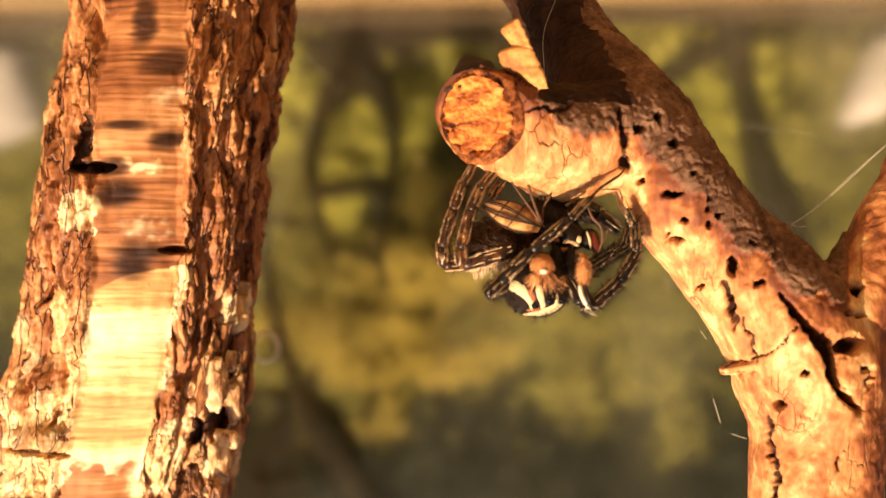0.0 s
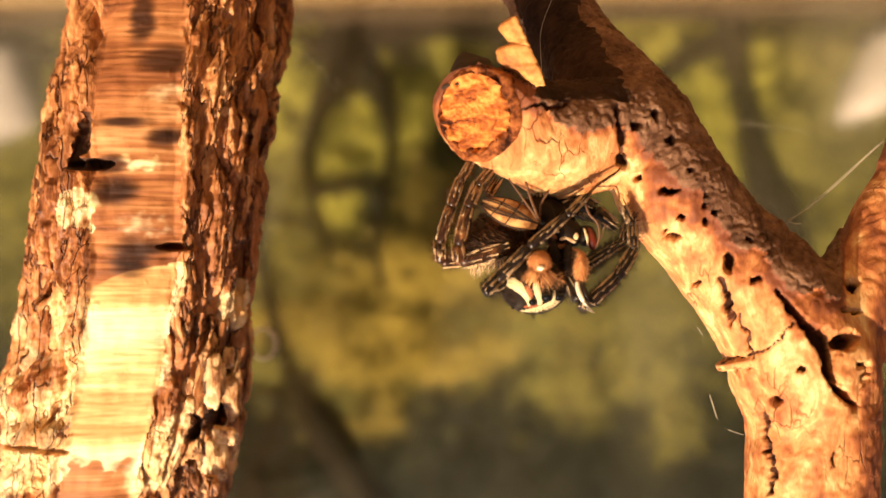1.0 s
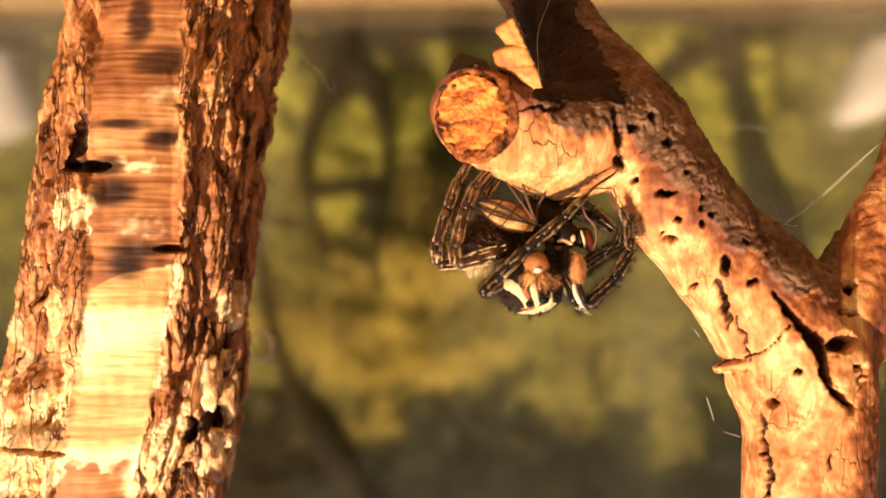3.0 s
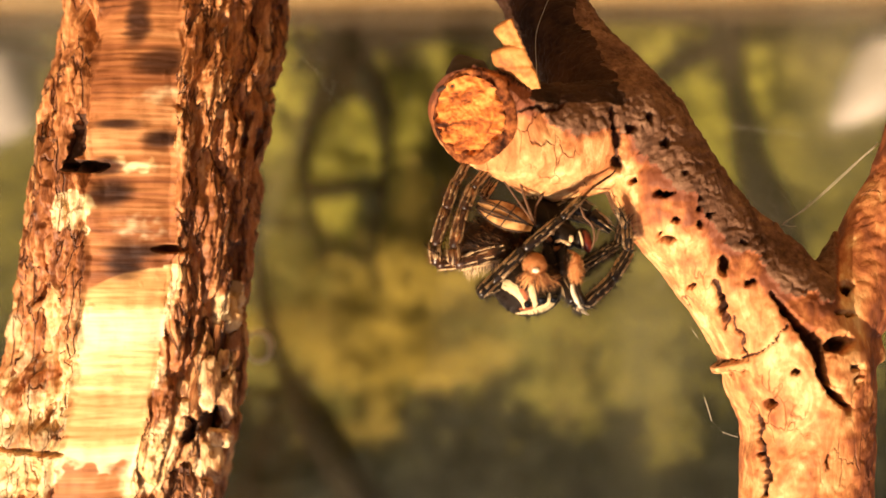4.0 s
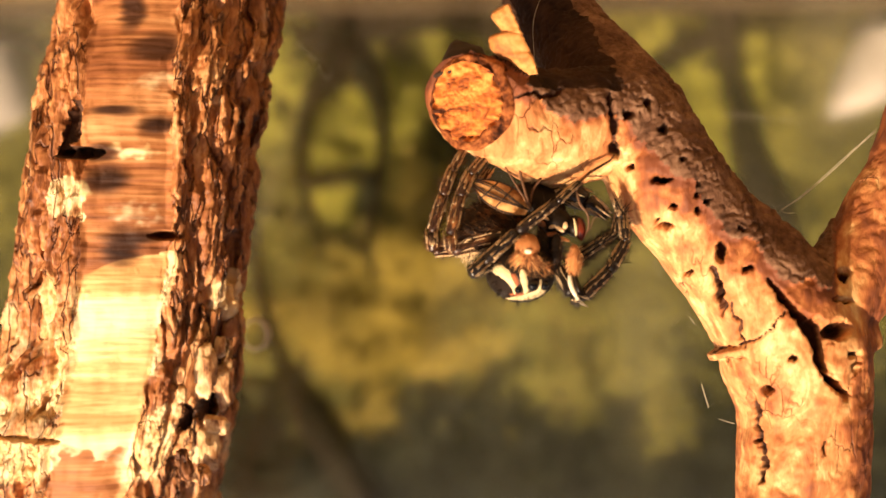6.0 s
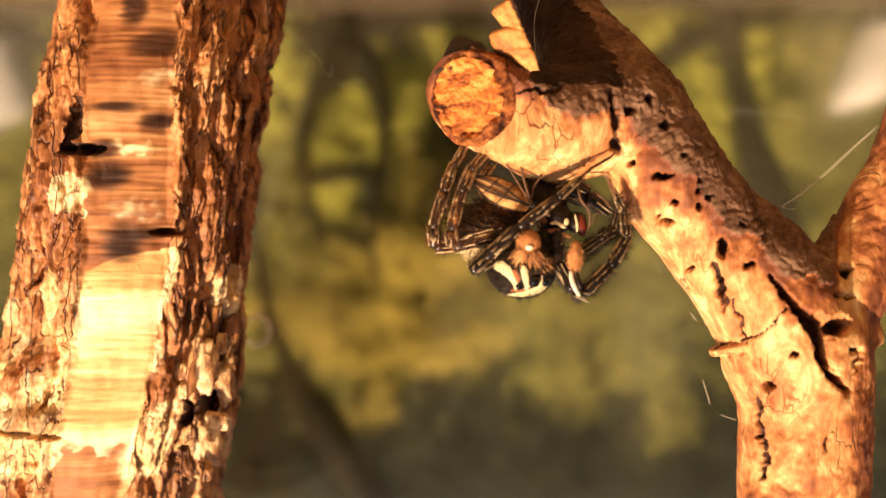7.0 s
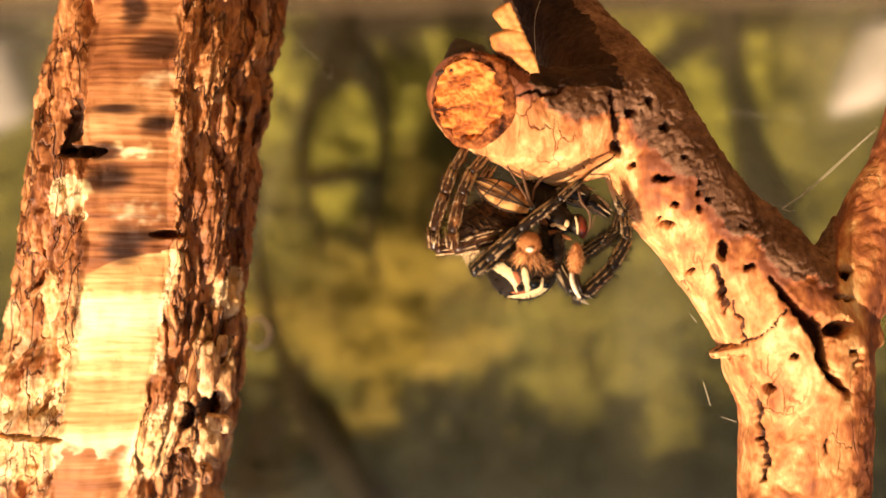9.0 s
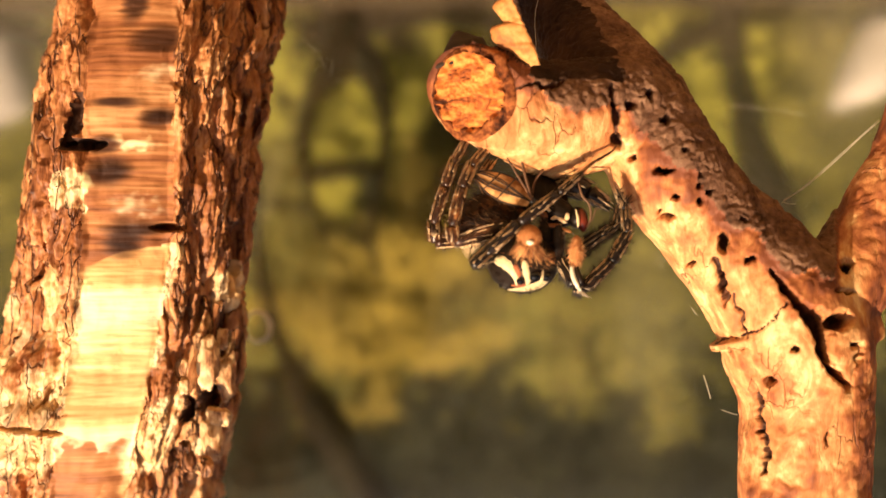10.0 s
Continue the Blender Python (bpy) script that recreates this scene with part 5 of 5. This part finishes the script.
    for x, y, dx, dz in ((1052, 330, 0.3, -0.4), (1062, 331, -0.35, -0.2), (1070, 326, 0.1, 0.4)):
        bristle(bm, spot((x - 784) / 1893 * 77.6, (y - 441) / 1893 * 77.6, 77.6), Vector((dx, 0, dz)), 0.6, 0.05)
    part("claw", bm, CHITIN, parts["front"])
    leg(th, [(2.80, 0.89, 80.2, .5), (0.08, 1.22, 79.4, .5), (-0.04, -0.13, 79, .47), (0.79, -2.88, 79, .46), (1.42, -4.64, 79.2, .4), (2.48, -6.60, 79.6, .26)],
        ("leg", "patella", "tibia", "metatarsus", "tarsus"), 2, 55)
    leg(th, [(5.33, 0.04, 78.8, .75), (1.41, 1.20, 78.5, .55), (1.32, 0.04, 78.3, .5), (2.03, -2.77, 78.3, .48), (2.74, -4.40, 78.6, .4), (4.02, -5.99, 79.3, .26)],
        ("leg", "patella", "tibia", "metatarsus", "tarsus"), 3, 55)
    # the thick furred thigh over the hind body
    bm = bmesh.new()
    line = segment(((5.50, -0.21, 79.4)), ((1.84, 0.29, 79.1)), 0.6, 0.5, 1.2)
    tube(bm, line, 16)
    thigh = part("femur", bm, CHITIN, th, "thick furred thigh")
    bm = bmesh.new()
    hairy(bm, line, 900, 1.15, 0.03, random.Random(8), 1.2)
    part("femur_hair", bm, BROWNFUR, thigh, "brown and tan hairs")
    bm = bmesh.new()
    line = segment(((4.82, 0.87, 78.7)), ((1.99, 1.62, 78.5)), 0.14, 0.1, 1.1)
    tube(bm, line, 10)
    hairy(bm, line, 260, 0.9, 0.022, random.Random(9), 0.3)
    part("femur_fringe", bm, PALEFUR, th, "pale hair fringe")
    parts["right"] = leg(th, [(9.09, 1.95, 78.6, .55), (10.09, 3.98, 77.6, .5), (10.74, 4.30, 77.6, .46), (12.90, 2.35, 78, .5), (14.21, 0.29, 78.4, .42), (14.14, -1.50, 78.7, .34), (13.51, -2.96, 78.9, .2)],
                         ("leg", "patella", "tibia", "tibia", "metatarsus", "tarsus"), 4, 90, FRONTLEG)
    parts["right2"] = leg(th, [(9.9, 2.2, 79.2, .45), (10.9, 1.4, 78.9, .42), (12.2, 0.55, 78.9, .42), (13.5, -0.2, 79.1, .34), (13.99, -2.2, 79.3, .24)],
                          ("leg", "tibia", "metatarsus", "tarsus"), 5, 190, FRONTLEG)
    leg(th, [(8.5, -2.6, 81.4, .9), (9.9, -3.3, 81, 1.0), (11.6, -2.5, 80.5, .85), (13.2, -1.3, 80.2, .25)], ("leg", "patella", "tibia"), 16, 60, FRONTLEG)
    leg(th, [(4.59, -1.34, 82, .5), (3.64, -3.86, 82, .45), (4.38, -5.03, 82, .3)], ("leg", "tibia"), 6)
    leg(th, [(8.55, -0.04, 80.5, .5), (7.98, -2.38, 80.3, .45), (7.48, -4.29, 80.4, .3)], ("leg", "tibia"), 7)
    return th, parts


def fly():
    rnd = random.Random(21)
    th = thing("fly", spot(8.60, -1.50, 79), "dead fly with amber wing and red eye in the spider's jaws", "fly")
    at = spot(9.37, -0.96, 79.2)
    bm = bmesh.new()
    ball(bm, at, (1.3, 1.2, 1.05), (0, 20, 0))
    furry(bm, at, (1.3, 1.2, 1.05), 120, 0.45, 0.02, rnd)
    part("thorax", bm, BLACK, th, "dark bristly thorax")
    for r, d, sx, sz, turn in ((1016, 431, 0.42, 0.16, 25), (1003, 428, 0.3, 0.14, -20), (1025, 424, 0.2, 0.28, 0), (990, 414, 0.26, 0.12, 30)):
        bm = bmesh.new()
        ball(bm, spot((r - 784) / 1893 * 78, (d - 441) / 1893 * 78, 78.15), (sx, 0.12, sz), (0, turn, 0), 12, 8)
        part("thorax_patch", bm, PALEFUR, th, "cream thorax patch")
    for r, d, sx, sz, turn in ((8.1, -0.75, 0.5, 0.22, 25), (8.9, 0.05, 0.6, 0.18, -10), (9.9, 0.3, 0.5, 0.14, 15)):
        bm = bmesh.new()
        ball(bm, spot(r, d, 78.2), (sx, 0.14, sz), (0, turn, 0), 12, 8)
        part("thorax_patch", bm, FUR, th, "rusty thorax patch")
    bm = bmesh.new()
    ball(bm, spot(8.01, -2.17, 80.6), (2.3, 1.3, 1.55), (0, 20, 0))
    part("abdomen", bm, BLACK, th, "dark banded abdomen")
    bm = bmesh.new()
    ball(bm, spot(10.81, -0.71, 79), (0.75, 0.8, 0.8))
    head = part("head", bm, BLACK, th)
    bm = bmesh.new()
    ball(bm, spot(11.1, -0.5, 78.55), (0.42, 0.5, 0.86), (0, -14, 0))
    part("eye", bm, REDEYE, head, "dark red glossy eye")
    bm = bmesh.new()
    tube(bm, limb([(10.5, -1.3, 78.1, .05), (10.7, -0.66, 78.0, .11), (10.78, 0.0, 78.05, .06)], 10), 8)
    part("face_line", bm, WHITE, head, "white face line")
    for rows in ([(10.63, -3.28, 78.6, .09), (10.92, -2.32, 78.3, .11), (11.49, -1.69, 78.2, .1), (11.65, -0.66, 78.2, .08), (11.33, 0.29, 78.3, .05)],
                 [(11.54, -0.37, 78.6, .05), (11.86, -0.66, 78.5, .05), (12.03, -1.37, 78.5, .05), (12.44, -1.53, 78.5, .03)],
                 [(6.18, -5.13, 79, .1), (6.68, -3.36, 78.5, .11), (7.35, -1.61, 78.2, .1)],
                 [(7.97, -4.01, 79, .08), (7.42, -3.04, 78.9, .1), (7.31, -1.70, 78.6, .08)],
                 [(5.05, -4.97, 79, .06), (5.86, -3.78, 78.7, .08), (7.20, -1.86, 78.3, .08)],
                 [(10.24, -3.71, 78.8, .1), (9.57, -2.73, 78.4, .1), (8.51, -1.49, 78.2, .1)]):
        bm = bmesh.new()
        tube(bm, limb(rows, 14), 6)
        part("leg", bm, HAIR, th)
    # the wing, with its veins
    root, tip = Vector((7.17, -1.62, 78.4)), Vector((3.08, -3.29, 78.9))
    across, lift = Vector((-0.42, 0.85, -0.3)).normalized(), Vector((0, 0, -0.35))

    def on_wing(t, u):
        half = 1.1 * math.sin(math.pi * min(t * 0.86 + 0.1, 1.0)) ** 0.6
        p = root.lerp(tip, t) + across * u * half + lift * (math.sin(math.pi * t) * (1 - u * u)) + Vector((0, 0, 0.05)) * noise.noise((t * 6, u * 3, 0))
        return spot(*p)

    bm = bmesh.new()
    grid = [[bm.verts.new(on_wing(t, u)) for u in np.linspace(-1, 1, 11)] for t in np.linspace(0, 1, 20)]
    for p, q in zip(grid, grid[1:]):
        for i in range(10):
            bm.faces.new((p[i], p[i + 1], q[i + 1], q[i]))
    wing = part("wing", bm, WING, th, "amber translucent veined wing")
    for way in ([(t, 0.95) for t in np.linspace(0, 1, 14)], [(t, -0.95) for t in np.linspace(0, 1, 14)], [(t, 0.3 * t) for t in np.linspace(0, 1, 14)],
                [(t, -0.45 * t) for t in np.linspace(0, 1, 14)], [(t, 0.65 * t) for t in np.linspace(0, 1, 14)], [(t, -0.75 * t) for t in np.linspace(0, 1, 14)], [(0.45 + 0.05 * u, u) for u in np.linspace(-0.9, 0.9, 10)], [(0.72 + 0.06 * u, u) for u in np.linspace(-0.9, 0.9, 10)]):
        bm = bmesh.new()
        tube(bm, [(*(on_wing(t, u) + Vector((0, -0.03, 0))), 0.05) for t, u in way], 6)
        part("vein", bm, DARKBARK, wing)
    return th


RUST = surface("rust_scales", [(0.3, (0.18, 0.04, 0.012)), (0.7, (0.35, 0.1, 0.03))], 2000, 8000)
EYE = surface("eye_gloss", [(0.3, (0.004, 0.004, 0.004)), (0.7, (0.008, 0.007, 0.006))], 500, 3000, rough=(0.02, 0.06), bump=0)
PEARL = surface("pale_tip_glint", [(0.3, (0.75, 0.64, 0.46)), (0.7, (0.82, 0.74, 0.58))], 900, 5000, rough=(0.1, 0.25), bump=0.1, depth=0.00005)
REDEYE = surface("red_eye", [(0.3, (0.1, 0.015, 0.007)), (0.7, (0.19, 0.03, 0.013))], 900, 6000, rough=(0.15, 0.3), bump=0.2, depth=0.00005)
BROWNFUR = surface("brown_fur", [(0.3, (0.01, 0.005, 0.003)), (0.55, (0.04, 0.016, 0.008)), (0.75, (0.1, 0.042, 0.018)), (0.9, (0.5, 0.26, 0.11))], 1200, 6000, strands=0.8)
PALEFUR = surface("pale_fur", [(0.35, (0.6, 0.36, 0.16)), (0.65, (0.8, 0.6, 0.34))], 1500, 6000, sheen=0.3)


def wing_material():
    m, t, b = nodes("amber_wing")
    tc = t.nodes.new("ShaderNodeTexCoord")
    n = add(t, "ShaderNodeTexNoise", Scale=900.0, Detail=3.0)
    t.links.new(tc.outputs["Object"], n.inputs["Vector"])
    r = ramp(t, [(0.38, (0.3, 0.11, 0.03)), (0.6, (0.8, 0.45, 0.18))])
    t.links.new(n.outputs[0], r.inputs[0])
    t.links.new(r.outputs[0], b.inputs["Base Color"])
    b.inputs["Roughness"].default_value = 0.15
    b.inputs["Alpha"].default_value = 0.85
    return m


WING = wing_material()
SPIDER, PARTS = spider()
FLY = fly()


# ---------------------------------------------------------------- motions
def turned(ob, pivot, degrees, aside, across):
    """ob's pose after a turn round a pivot (mm, world) and a shift (mm)."""
    home = ob.parent.location if ob.parent else Vector()
    p = Vector(pivot) * 0.001 - home
    shift = Vector((-aside, 0, across)) * 0.001
    return Matrix.Translation(shift) @ Matrix.Translation(p) @ Matrix.Rotation(radians(degrees), 4, "Y") @ Matrix.Translation(-p) @ Matrix.Translation(ob.location)


def twitch(ob, pivot, degrees, aside, across):
    """The spider shifts its grip once, a little after four seconds."""
    rest = Matrix.Translation(ob.location)
    walk(ob, [(0, rest), (4.1, rest), (4.2, turned(ob, pivot, degrees * 0.25, aside * 0.25, across * 0.25)),
              (4.3, turned(ob, pivot, degrees * 0.7, aside * 0.7, across * 0.7)), (4.4, turned(ob, pivot, degrees, aside, across)),
              (10, turned(ob, pivot, degrees, aside, across))])


def motions():
    twitch(PARTS["head"], spot(6.68, 3.71, 79), 3.0, -0.44, -0.06)
    twitch(PARTS["palp_l"], spot(7.35, 2.46, 79), 4.0, -0.4, -0.38)
    twitch(PARTS["palp_r"], spot(10.39, -0.04, 79), 2.0, 0.12, 0.35)
    twitch(PARTS["front"], spot(12.77, -5.38, 79), 2.9, 0.0, 0.0)
    twitch(PARTS["right"], spot(13.61, -2.88, 79), -1.5, -0.12, 0.28)
    twitch(PARTS["right2"], spot(13.94, -2.88, 79), -1.5, -0.1, 0.15)
    twitch(FLY, spot(8.60, -1.50, 79), 4.5, -0.17, -0.08)


motions()
